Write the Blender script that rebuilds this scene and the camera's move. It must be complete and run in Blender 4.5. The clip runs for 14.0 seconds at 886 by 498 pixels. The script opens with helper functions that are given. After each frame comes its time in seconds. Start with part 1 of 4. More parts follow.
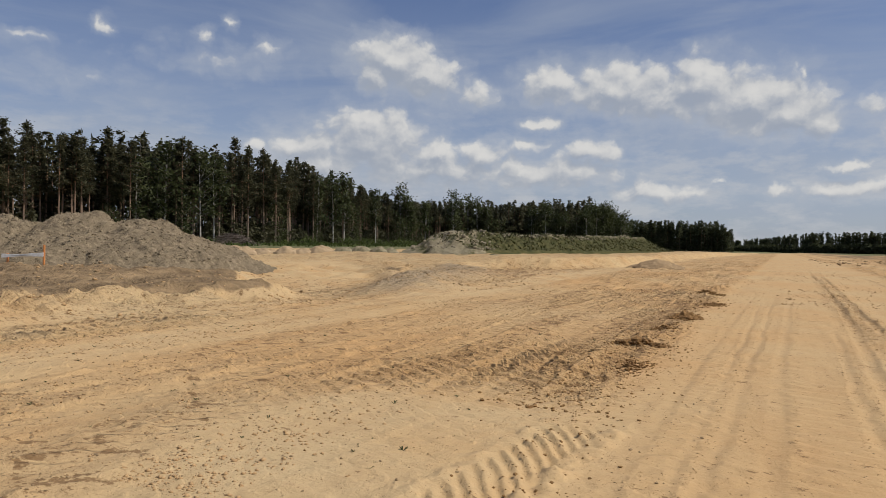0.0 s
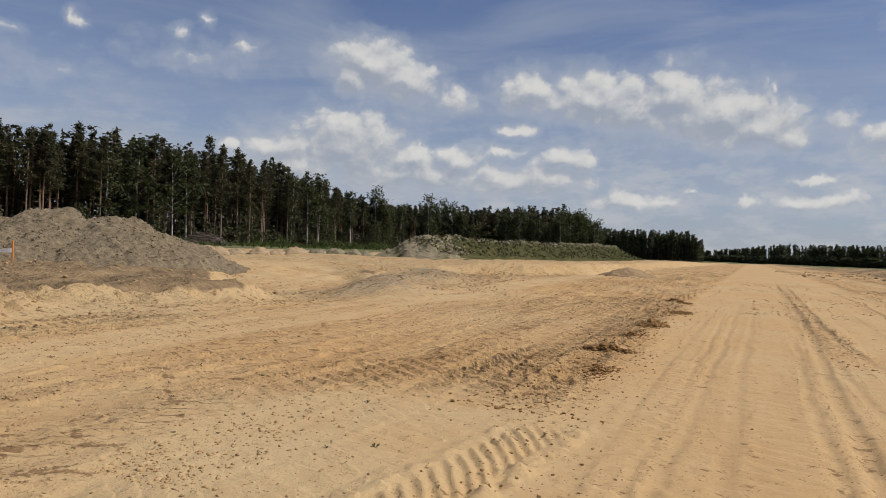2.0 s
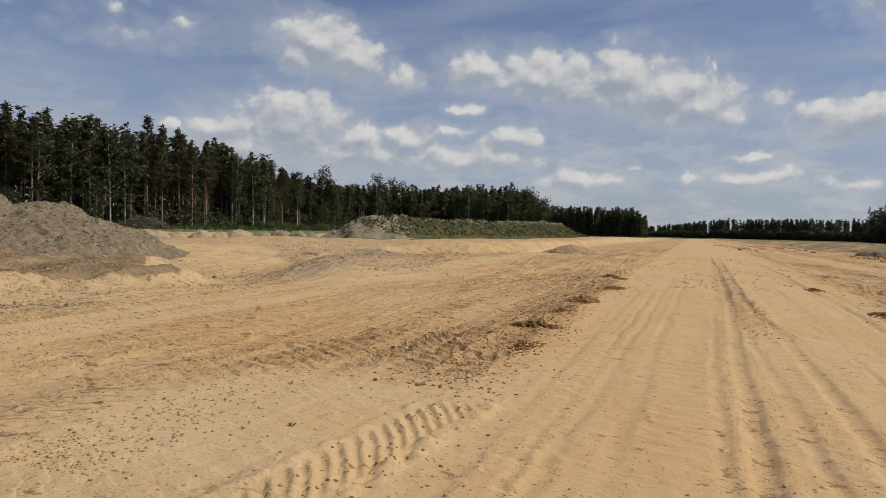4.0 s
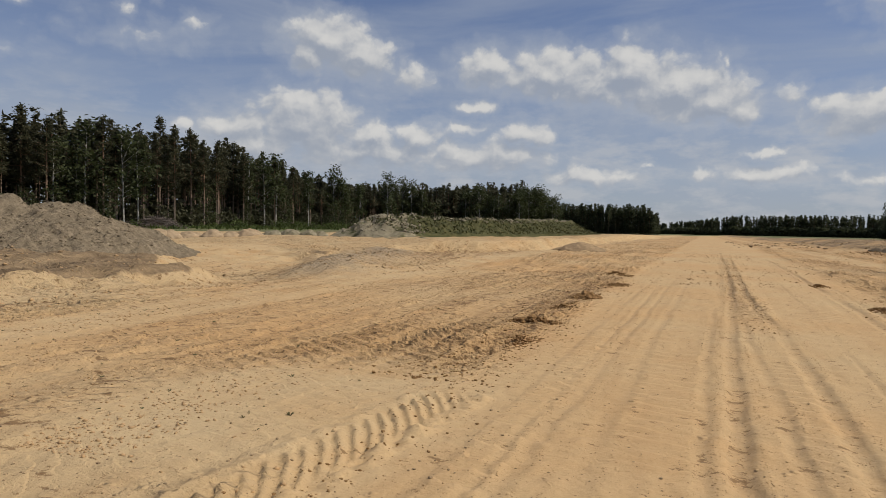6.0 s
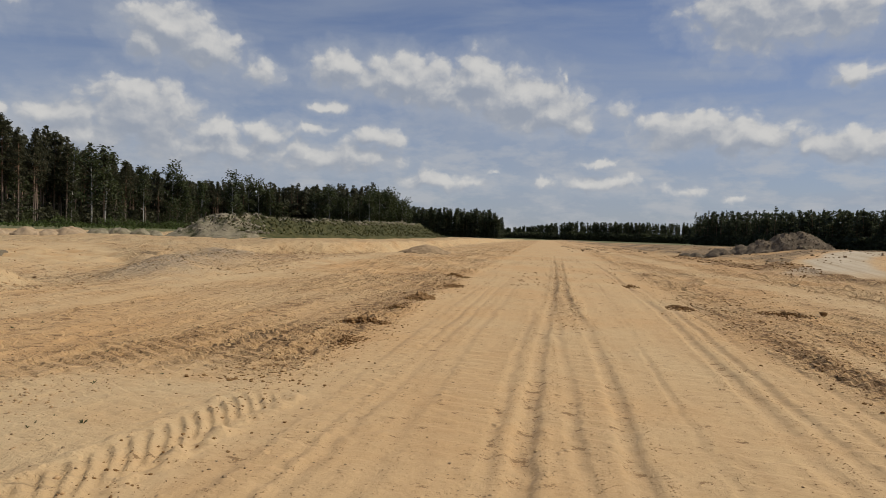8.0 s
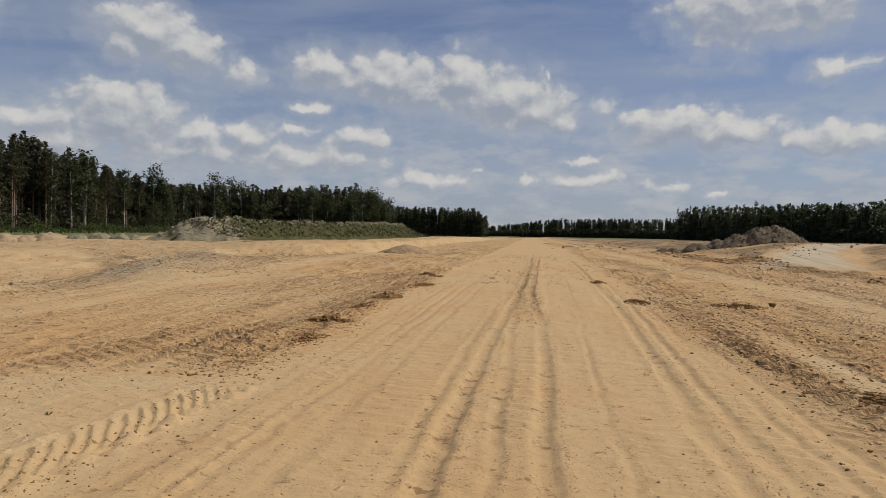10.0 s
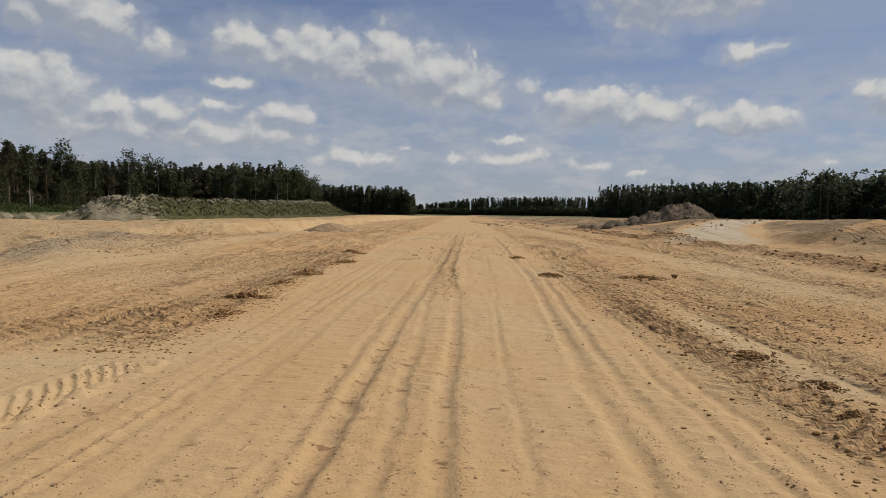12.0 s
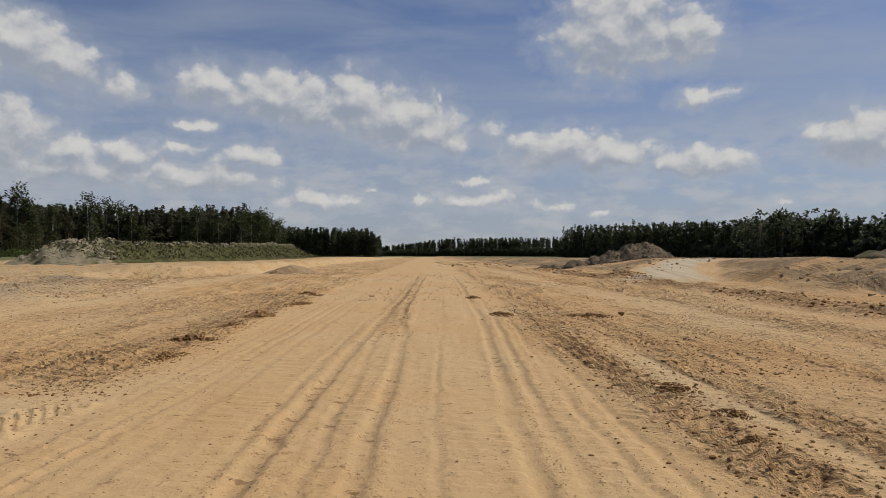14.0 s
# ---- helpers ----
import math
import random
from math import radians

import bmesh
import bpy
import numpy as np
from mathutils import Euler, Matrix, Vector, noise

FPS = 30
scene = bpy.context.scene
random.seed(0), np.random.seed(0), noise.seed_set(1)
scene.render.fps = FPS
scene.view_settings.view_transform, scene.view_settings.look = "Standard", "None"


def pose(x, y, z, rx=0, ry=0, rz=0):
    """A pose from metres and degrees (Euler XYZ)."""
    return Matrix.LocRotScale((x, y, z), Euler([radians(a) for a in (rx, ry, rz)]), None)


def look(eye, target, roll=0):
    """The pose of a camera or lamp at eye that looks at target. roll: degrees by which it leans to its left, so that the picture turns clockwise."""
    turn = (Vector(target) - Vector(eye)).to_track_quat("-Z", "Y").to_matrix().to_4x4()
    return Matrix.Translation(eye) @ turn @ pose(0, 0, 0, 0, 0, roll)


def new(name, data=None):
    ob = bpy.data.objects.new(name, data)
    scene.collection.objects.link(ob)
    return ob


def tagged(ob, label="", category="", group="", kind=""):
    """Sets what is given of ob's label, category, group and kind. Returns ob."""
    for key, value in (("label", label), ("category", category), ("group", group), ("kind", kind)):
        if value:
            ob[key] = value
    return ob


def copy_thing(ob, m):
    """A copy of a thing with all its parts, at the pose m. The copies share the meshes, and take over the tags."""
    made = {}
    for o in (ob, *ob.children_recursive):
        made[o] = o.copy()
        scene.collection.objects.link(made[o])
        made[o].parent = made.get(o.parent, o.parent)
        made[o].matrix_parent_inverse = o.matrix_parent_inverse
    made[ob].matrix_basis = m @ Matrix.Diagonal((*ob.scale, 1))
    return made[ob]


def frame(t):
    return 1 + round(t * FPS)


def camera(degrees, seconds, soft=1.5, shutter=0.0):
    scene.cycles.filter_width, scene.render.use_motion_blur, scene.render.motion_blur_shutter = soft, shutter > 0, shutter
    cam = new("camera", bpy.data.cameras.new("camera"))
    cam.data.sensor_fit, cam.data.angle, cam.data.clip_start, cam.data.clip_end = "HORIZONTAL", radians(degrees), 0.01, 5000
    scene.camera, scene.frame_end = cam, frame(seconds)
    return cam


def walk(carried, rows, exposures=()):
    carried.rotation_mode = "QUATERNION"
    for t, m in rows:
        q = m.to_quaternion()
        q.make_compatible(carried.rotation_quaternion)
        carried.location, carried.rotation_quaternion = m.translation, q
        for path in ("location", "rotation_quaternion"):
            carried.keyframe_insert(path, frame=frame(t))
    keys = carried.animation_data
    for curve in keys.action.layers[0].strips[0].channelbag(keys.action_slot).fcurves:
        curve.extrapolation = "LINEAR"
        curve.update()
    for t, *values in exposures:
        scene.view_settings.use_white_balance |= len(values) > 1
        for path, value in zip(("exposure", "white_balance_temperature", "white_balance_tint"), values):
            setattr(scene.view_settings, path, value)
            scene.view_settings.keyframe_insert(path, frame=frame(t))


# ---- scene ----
cam = camera(67.1, 14.0, soft=0.85)
PATH = [
    (0, (-2.107, 0.624, 1.533), (-3.011, 2.408, 1.521), 1.1),
    (0.5, (-2.103, 0.604, 1.549), (-3.031, 2.376, 1.544), 0.9),
    (1, (-2.06, 0.556, 1.54), (-2.964, 2.34, 1.535), 1.5),
    (1.5, (-2.049, 0.489, 1.541), (-2.953, 2.272, 1.578), 1.6),
    (2, (-2.014, 0.438, 1.54), (-2.85, 2.255, 1.543), 2.3),
    (2.5, (-1.971, 0.418, 1.554), (-2.776, 2.248, 1.521), 1.5),
    (3, (-1.828, 0.419, 1.574), (-2.534, 2.29, 1.539), 1.0),
    (3.2, (-1.744, 0.41, 1.6), (-2.46, 2.277, 1.562), 1.5),
    (5.3, (-1.533, 0.37, 1.558), (-2.192, 2.256, 1.478), 1.1),
    (5.5, (-1.472, 0.357, 1.565), (-2.146, 2.238, 1.487), 1.2),
    (6, (-1.392, 0.221, 1.584), (-2.12, 2.082, 1.524), 1.1),
    (6.5, (-1.212, 0.296, 1.552), (-1.919, 2.165, 1.474), 1.8),
    (7, (-1.073, 0.31, 1.558), (-1.672, 2.216, 1.469), 1.6),
    (7.5, (-0.996, 0.291, 1.607), (-1.428, 2.243, 1.547), 1.8),
    (8, (-1.001, 0.135, 1.589), (-1.302, 2.111, 1.547), 1.9),
    (8.2, (-1.025, 0.124, 1.59), (-1.279, 2.107, 1.537), 1.6),
    (10.3, (-0.375, -0.44, 1.636), (-0.637, 1.543, 1.598), 0.6),
    (10.5, (-0.365, -0.461, 1.637), (-0.634, 1.52, 1.609), -0.7),
    (11, (-0.348, -0.501, 1.611), (-0.554, 1.486, 1.519), 1.2),
    (11.5, (-0.264, -0.583, 1.594), (-0.339, 1.414, 1.523), 1.3),
    (12, (-0.197, -0.648, 1.59), (-0.24, 1.349, 1.485), 0.7),
    (12.5, (-0.115, -0.691, 1.622), (-0.145, 1.307, 1.536), 0.2),
    (13, (0.074, -0.757, 1.608), (-0.005, 1.241, 1.579), 1.7),
    (13.5, (0.217, -0.849, 1.588), (0.204, 1.151, 1.566), 0.7),
    (14, (0.198, -0.934, 1.582), (0.253, 1.065, 1.601), 0.2),
]
walk(cam, [(t, look(eye, target, roll)) for t, eye, target, roll in PATH],
     exposures=((0, -0.02), (3, -0.06), (6, -0.11), (8, -0.17), (14, -0.17)))

# ---- light ----
SUN_AZ, SUN_EL = 74.0, 50.0      # degrees; azimuth to the right of the road's direction
FIELD = bpy.data.node_groups.new("cloud_field", "ShaderNodeTree")
FIELD.interface.new_socket("Vector", in_out="INPUT", socket_type="NodeSocketVector")
FIELD.interface.new_socket("Field", in_out="OUTPUT", socket_type="NodeSocketFloat")
f_in, f_out = FIELD.nodes.new("NodeGroupInput"), FIELD.nodes.new("NodeGroupOutput")
field_end = [None]


def fnode(tree, kind, op=None, **values):
    n = tree.nodes.new(kind)
    if op:
        n.operation = op
    for k, v in values.items():
        n.inputs[int(k[1:])].default_value = v
    return n


# The cloud outlines are ragged: billows push the place at which the field is read.
f_noise = fnode(FIELD, "ShaderNodeTexNoise", _2=0.42, _3=5.0, _4=0.55)
f_sub = fnode(FIELD, "ShaderNodeVectorMath", "SUBTRACT", _1=(0.5, 0.5, 0.5))
f_mul = fnode(FIELD, "ShaderNodeVectorMath", "MULTIPLY", _1=(3.0, 1.9, 0))
f_add = fnode(FIELD, "ShaderNodeVectorMath", "ADD")
FIELD.links.new(f_in.outputs[0], f_noise.inputs["Vector"])
FIELD.links.new(f_noise.outputs["Color"], f_sub.inputs[0])
FIELD.links.new(f_sub.outputs[0], f_mul.inputs[0])
FIELD.links.new(f_mul.outputs[0], f_add.inputs[0])
FIELD.links.new(f_in.outputs[0], f_add.inputs[1])


def blob(az, el, wide, high, thin):
    """One puff of cloud by its direction and half sizes in degrees; thin: how faint it is."""
    s = fnode(FIELD, "ShaderNodeVectorMath", "SUBTRACT", _1=(az, el, 0))
    m = fnode(FIELD, "ShaderNodeVectorMath", "MULTIPLY", _1=(0.57 / wide, 0.64 / high, 0))
    d = fnode(FIELD, "ShaderNodeVectorMath", "LENGTH")
    FIELD.links.new(f_add.outputs[0], s.inputs[0])
    FIELD.links.new(s.outputs[0], m.inputs[0])
    FIELD.links.new(m.outputs[0], d.inputs[0])
    a = fnode(FIELD, "ShaderNodeMath", "ADD", _1=thin * 1.5)
    FIELD.links.new(d.outputs["Value"], a.inputs[0])
    if field_end[0] is None:
        field_end[0] = a.outputs[0]
        return
    k = fnode(FIELD, "ShaderNodeMath", "SMOOTH_MIN", _2=0.25)
    FIELD.links.new(field_end[0], k.inputs[0])
    FIELD.links.new(a.outputs[0], k.inputs[1])
    field_end[0] = k.outputs[0]


blob(-31.2, 15.2, 2.17, 1.55, 0)
blob(-28.6, 14.0, 1.84, 1.21, 0)
blob(-32.9, 14.1, 1.53, 1.16, 0.1)
blob(-24.2, 12.7, 1.64, 0.97, 0.25)
blob(-18.0, 13.5, 1.98, 1.26, 0.1)
blob(-12.2, 12.9, 3.39, 1.45, 0)
blob(-6.3, 13.0, 1.90, 1.74, 0)
blob(-2.7, 11.6, 3.01, 1.65, 0)
blob(0.5, 10.3, 2.67, 1.36, 0.05)
blob(2.2, 9.6, 1.33, 0.87, 0.1)
blob(-8.6, 11.6, 3.92, 1.21, 0.2)
blob(1.5, 13.0, 0.56, 0.73, 0.35)
blob(-18.5, 10.3, 1.61, 0.58, 0.3)
blob(-33.0, 8.9, 2.97, 1.84, 0)
blob(-38.7, 8.2, 2.56, 1.16, 0.15)
blob(-43.0, 8.2, 1.07, 0.77, 0.3)
blob(-27.2, 7.9, 1.45, 1.07, 0.05)
blob(-23.3, 7.7, 1.93, 1.07, 0.15)
blob(-21.2, 6.9, 1.44, 0.87, 0.2)
blob(-14.4, 8.2, 2.40, 0.87, 0.15)
blob(-19.8, 8.5, 1.43, 0.68, 0.3)
blob(-25.2, 5.8, 2.90, 0.77, 0.35)
blob(-21.1, 5.1, 2.16, 0.68, 0.35)
blob(-31.5, 6.1, 2.41, 0.68, 0.35)
blob(-10.2, 5.2, 1.78, 0.87, 0.3)
blob(-15.7, 5.6, 1.86, 0.68, 0.4)
blob(-54.2, 15.9, 0.77, 0.87, 0.45)
blob(-45.0, 17.2, 0.70, 0.77, 0.45)
blob(-46.7, 15.9, 1.03, 0.77, 0.45)
blob(-42.0, 15.7, 1.18, 0.97, 0.4)
blob(-58.9, 14.4, 2.10, 0.68, 0.5)
blob(16.1, 17.9, 3.40, 2.52, 0)
blob(17.9, 19.7, 1.43, 1.70, 0)
blob(21.8, 17.3, 1.71, 1.74, 0.05)
blob(22.9, 12.6, 1.85, 0.77, 0.2)
blob(6.0, 10.6, 1.25, 1.07, 0.3)
blob(11.2, 8.9, 3.53, 1.26, 0.05)
blob(15.6, 8.3, 3.19, 1.21, 0.1)
blob(23.1, 7.6, 2.52, 1.07, 0.1)
blob(20.1, 7.5, 1.74, 0.87, 0.2)
blob(33.9, 8.7, 2.43, 1.65, 0.05)
blob(30.6, 9.2, 1.48, 1.07, 0.25)
blob(4.3, 6.4, 2.03, 0.58, 0.35)
blob(3.8, 5.0, 2.18, 0.68, 0.3)
blob(-0.1, 4.6, 1.36, 0.58, 0.35)
blob(11.5, 4.3, 2.59, 0.77, 0.35)
blob(14.7, 3.7, 2.07, 0.58, 0.4)
blob(-4.7, 5.5, 0.86, 0.39, 0.4)
blob(25.8, 5.5, 0.65, 0.48, 0.5)
blob(29.1, 4.3, 1.52, 0.58, 0.5)
blob(-28.5, 6.4, 7.5, 1.7, 0.24)   # grey layer of small heaps low over the wood
blob(-18.0, 6.3, 6.5, 1.6, 0.26)
blob(-37.5, 6.6, 5.0, 1.5, 0.26)
blob(-9.0, 4.6, 5.0, 1.0, 0.30)
blob(4.0, 4.7, 6.0, 1.0, 0.32)
blob(-46.0, 14.3, 9.0, 2.4, 0.62)  # thin veil
blob(-57.0, 12.0, 7.0, 2.0, 0.62)
blob(-30.0, 11.5, 9.0, 1.8, 0.66)
weather = random.Random(14)
for k in range(26):               # the same weather on the sides that are never looked at
    blob(weather.uniform(50, 290), weather.uniform(6, 50), weather.uniform(3, 8), weather.uniform(1.5, 3), weather.uniform(0, 0.3))
# rounded heads of two sizes and more, like cauliflower
f_puff = FIELD.nodes.new("ShaderNodeTexVoronoi")
f_puff.voronoi_dimensions, f_puff.feature = "2D", "SMOOTH_F1"
for socket, value in (("Scale", 0.5), ("Detail", 2.5), ("Roughness", 0.45), ("Lacunarity", 2.1), ("Smoothness", 0.35)):
    f_puff.inputs[socket].default_value = value
f_tall = fnode(FIELD, "ShaderNodeVectorMath", "MULTIPLY", _1=(1.0, 1.35, 0))
FIELD.links.new(f_add.outputs[0], f_tall.inputs[0])
FIELD.links.new(f_tall.outputs[0], f_puff.inputs["Vector"])
f_d = fnode(FIELD, "ShaderNodeMath", "MULTIPLY_ADD", _1=-0.42, _2=1.28)
FIELD.links.new(f_puff.outputs["Distance"], f_d.inputs[0])
f_e = fnode(FIELD, "ShaderNodeMath", "SUBTRACT")
FIELD.links.new(f_d.outputs[0], f_e.inputs[0])
FIELD.links.new(field_end[0], f_e.inputs[1])
FIELD.links.new(f_e.outputs[0], f_out.inputs[0])

world = bpy.data.worlds.new("world")
scene.world = world
world.use_nodes = True
W = world.node_tree
W.nodes.clear()


def wlink(a, b):
    W.links.new(a, b)


sky = W.nodes.new("ShaderNodeTexSky")
sky.sky_type, sky.sun_disc = "NISHITA", False
sky.sun_elevation, sky.sun_rotation = radians(SUN_EL), radians(SUN_AZ)
sky.air_density, sky.dust_density, sky.ozone_density = 1.0, 0.3, 3.0
coord = W.nodes.new("ShaderNodeTexCoord")
sep = W.nodes.new("ShaderNodeSeparateXYZ")
wlink(coord.outputs["Generated"], sep.inputs[0])
az = fnode(W, "ShaderNodeMath", "ARCTAN2")
wlink(sep.outputs[0], az.inputs[0])
wlink(sep.outputs[1], az.inputs[1])
el = fnode(W, "ShaderNodeMath", "ARCSINE")
wlink(sep.outputs[2], el.inputs[0])
pol = W.nodes.new("ShaderNodeCombineXYZ")
for src, k in ((az, 0), (el, 1)):
    deg = fnode(W, "ShaderNodeMath", "MULTIPLY", _1=180 / math.pi)
    wlink(src.outputs[0], deg.inputs[0])
    wlink(deg.outputs[0], pol.inputs[k])
up = fnode(W, "ShaderNodeVectorMath", "ADD", _1=(0.35, 0.95, 0))
wlink(pol.outputs[0], up.inputs[0])
d0, d1 = W.nodes.new("ShaderNodeGroup"), W.nodes.new("ShaderNodeGroup")
d0.node_tree = d1.node_tree = FIELD
wlink(pol.outputs[0], d0.inputs[0])
wlink(up.outputs[0], d1.inputs[0])
alpha = fnode(W, "ShaderNodeMapRange", _1=-0.05, _2=0.38, _4=0.93)
alpha.interpolation_type = "SMOOTHSTEP"
wlink(d0.outputs[0], alpha.inputs[0])
rise = fnode(W, "ShaderNodeMath", "SUBTRACT")
wlink(d0.outputs[0], rise.inputs[0])
wlink(d1.outputs[0], rise.inputs[1])
lit = fnode(W, "ShaderNodeMapRange", _1=-0.45, _2=0.76)
lit.interpolation_type = "SMOOTHSTEP"
wlink(rise.outputs[0], lit.inputs[0])
ccol = fnode(W, "ShaderNodeMix")
ccol.data_type = "RGBA"
ccol.inputs["A"].default_value = (0.33, 0.365, 0.43, 1)
ccol.inputs["B"].default_value = (0.69, 0.68, 0.66, 1)
wlink(lit.outputs[0], ccol.inputs["Factor"])
# thin veil: streaks stretched sideways, thicker towards the horizon
vs = fnode(W, "ShaderNodeVectorMath", "MULTIPLY", _1=(0.03, 0.13, 1))
wlink(pol.outputs[0], vs.inputs[0])
vn = fnode(W, "ShaderNodeTexNoise", _2=1.6, _3=6.0, _4=0.55, _8=0.6)
wlink(vs.outputs[0], vn.inputs["Vector"])
vr = fnode(W, "ShaderNodeMapRange", _1=0.42, _2=0.78, _3=0.0, _4=0.55)
wlink(vn.outputs[0], vr.inputs[0])
hz = fnode(W, "ShaderNodeMapRange", _1=0.0, _2=0.40, _3=0.72, _4=0.0)
wlink(sep.outputs[2], hz.inputs[0])
va = fnode(W, "ShaderNodeMath", "ADD")
va.use_clamp = True
wlink(vr.outputs[0], va.inputs[0])
wlink(hz.outputs[0], va.inputs[1])
ls = fnode(W, "ShaderNodeVectorMath", "MULTIPLY", _1=(0.16, 0.42, 1))
wlink(pol.outputs[0], ls.inputs[0])
ln = fnode(W, "ShaderNodeTexNoise", _2=1.3, _3=6.0, _4=0.6)
wlink(ls.outputs[0], ln.inputs["Vector"])
lr = fnode(W, "ShaderNodeMapRange", _1=0.46, _2=0.62, _4=0.6)
wlink(ln.outputs[0], lr.inputs[0])
lh = fnode(W, "ShaderNodeMapRange", _1=0.21, _2=0.10)
wlink(sep.outputs[2], lh.inputs[0])
lm = fnode(W, "ShaderNodeMath", "MULTIPLY")
wlink(lr.outputs[0], lm.inputs[0])
wlink(lh.outputs[0], lm.inputs[1])
SKY_STRENGTH = 0.068
sk = fnode(W, "ShaderNodeVectorMath", "MULTIPLY", _1=(0.96 * SKY_STRENGTH, 0.97 * SKY_STRENGTH, 1.17 * SKY_STRENGTH))
wlink(sky.outputs[0], sk.inputs[0])
m1 = fnode(W, "ShaderNodeMix")
m1.data_type = "RGBA"
m1.inputs["B"].default_value = (0.36, 0.405, 0.485, 1)
wlink(sk.outputs[0], m1.inputs["A"])
wlink(va.outputs[0], m1.inputs["Factor"])
m2 = fnode(W, "ShaderNodeMix")
m2.data_type = "RGBA"
thick = fnode(W, "ShaderNodeMapRange", _1=0.0, _2=0.6, _3=0.78, _4=1.0)
wlink(lit.outputs[0], thick.inputs[0])
cover = fnode(W, "ShaderNodeMath", "MULTIPLY")
wlink(alpha.outputs[0], cover.inputs[0])
wlink(thick.outputs[0], cover.inputs[1])
wlink(cover.outputs[0], m2.inputs["Factor"])
m3 = fnode(W, "ShaderNodeMix")
m3.data_type = "RGBA"
m3.inputs["B"].default_value = (0.52, 0.53, 0.55, 1)
wlink(lm.outputs[0], m3.inputs["Factor"])
wlink(m1.outputs["Result"], m3.inputs["A"])
mist = fnode(W, "ShaderNodeMapRange", _1=-0.55, _2=0.15, _4=0.36)
mist.interpolation_type = "SMOOTHSTEP"
wlink(d0.outputs[0], mist.inputs[0])
m4 = fnode(W, "ShaderNodeMix")
m4.data_type = "RGBA"
m4.inputs["B"].default_value = (0.46, 0.49, 0.54, 1)
wlink(mist.outputs[0], m4.inputs["Factor"])
wlink(m3.outputs["Result"], m4.inputs["A"])
wlink(m4.outputs["Result"], m2.inputs["A"])
wlink(ccol.outputs["Result"], m2.inputs["B"])
bg, wo = W.nodes.new("ShaderNodeBackground"), W.nodes.new("ShaderNodeOutputWorld")
wlink(m2.outputs["Result"], bg.inputs[0])
wlink(bg.outputs[0], wo.inputs[0])

sun = new("sun", bpy.data.lights.new("sun", "SUN"))
sun.data.energy, sun.data.angle, sun.data.color = 4.2, radians(0.53), (1.0, 0.94, 0.85)
sun.matrix_world = look((0, 0, 50), (-math.sin(radians(SUN_AZ)) * 50, -math.cos(radians(SUN_AZ)) * 50, 50 - 50 * math.tan(radians(SUN_EL))))

# ---- materials ----
def material(name):
    m = bpy.data.materials.new(name)
    m.use_nodes = True
    t = m.node_tree
    return m, t, t.nodes["Principled BSDF"]


def tex(t, kind, src, scale, detail=4.0, rough=0.55, stretch=None):
    """A noise ('noise') or cell ('cell') texture at a scale per metre."""
    n = t.nodes.new("ShaderNodeTexNoise" if kind == "noise" else "ShaderNodeTexVoronoi")
    n.inputs["Scale"].default_value = scale
    if kind == "noise":
        n.inputs["Detail"].default_value, n.inputs["Roughness"].default_value = detail, rough
    if stretch:
        v = fnode(t, "ShaderNodeVectorMath", "MULTIPLY", _1=stretch)
        t.links.new(src, v.inputs[0])
        src = v.outputs[0]
    t.links.new(src, n.inputs["Vector"])
    return n.outputs[0]


def ramp(t, src, lo, hi, a=0.0, b=1.0):
    n = fnode(t, "ShaderNodeMapRange", _1=lo, _2=hi, _3=a, _4=b)
    t.links.new(src, n.inputs[0])
    return n.outputs[0]


def mixed(t, fac, a, b):
    n = t.nodes.new("ShaderNodeMix")
    n.data_type = "RGBA"
    for socket, v in (("Factor", fac), ("A", a), ("B", b)):
        if isinstance(v, (tuple, float, int)):
            n.inputs[socket].default_value = (*v, 1) if isinstance(v, tuple) else v
        else:
            t.links.new(v, n.inputs[socket])
    return n.outputs["Result"]


def math2(t, op, a, b):
    n = fnode(t, "ShaderNodeMath", op)
    n.use_clamp = op in ("ADD", "SUBTRACT")
    for k, v in ((0, a), (1, b)):
        if isinstance(v, (float, int)):
            n.inputs[k].default_value = v
        else:
            t.links.new(v, n.inputs[k])
    return n.outputs[0]


def bump(t, p, src, strength, distance):
    n = t.nodes.new("ShaderNodeBump")
    n.inputs["Strength"].default_value, n.inputs["Distance"].default_value = strength, distance
    t.links.new(src, n.inputs["Height"])
    t.links.new(n.outputs[0], p.inputs["Normal"])


def objcoord(t):
    return t.nodes.new("ShaderNodeTexCoord").outputs["Object"]


def attr(t, name):
    n = t.nodes.new("ShaderNodeAttribute")
    n.attribute_name = name
    return n.outputs["Fac"]


SAND, SAND_PALE, SAND_DAMP = (0.50, 0.31, 0.140), (0.50, 0.345, 0.175), (0.30, 0.165, 0.07)
SOIL, SOIL_PALE = (0.16, 0.108, 0.06), (0.35, 0.245, 0.135)


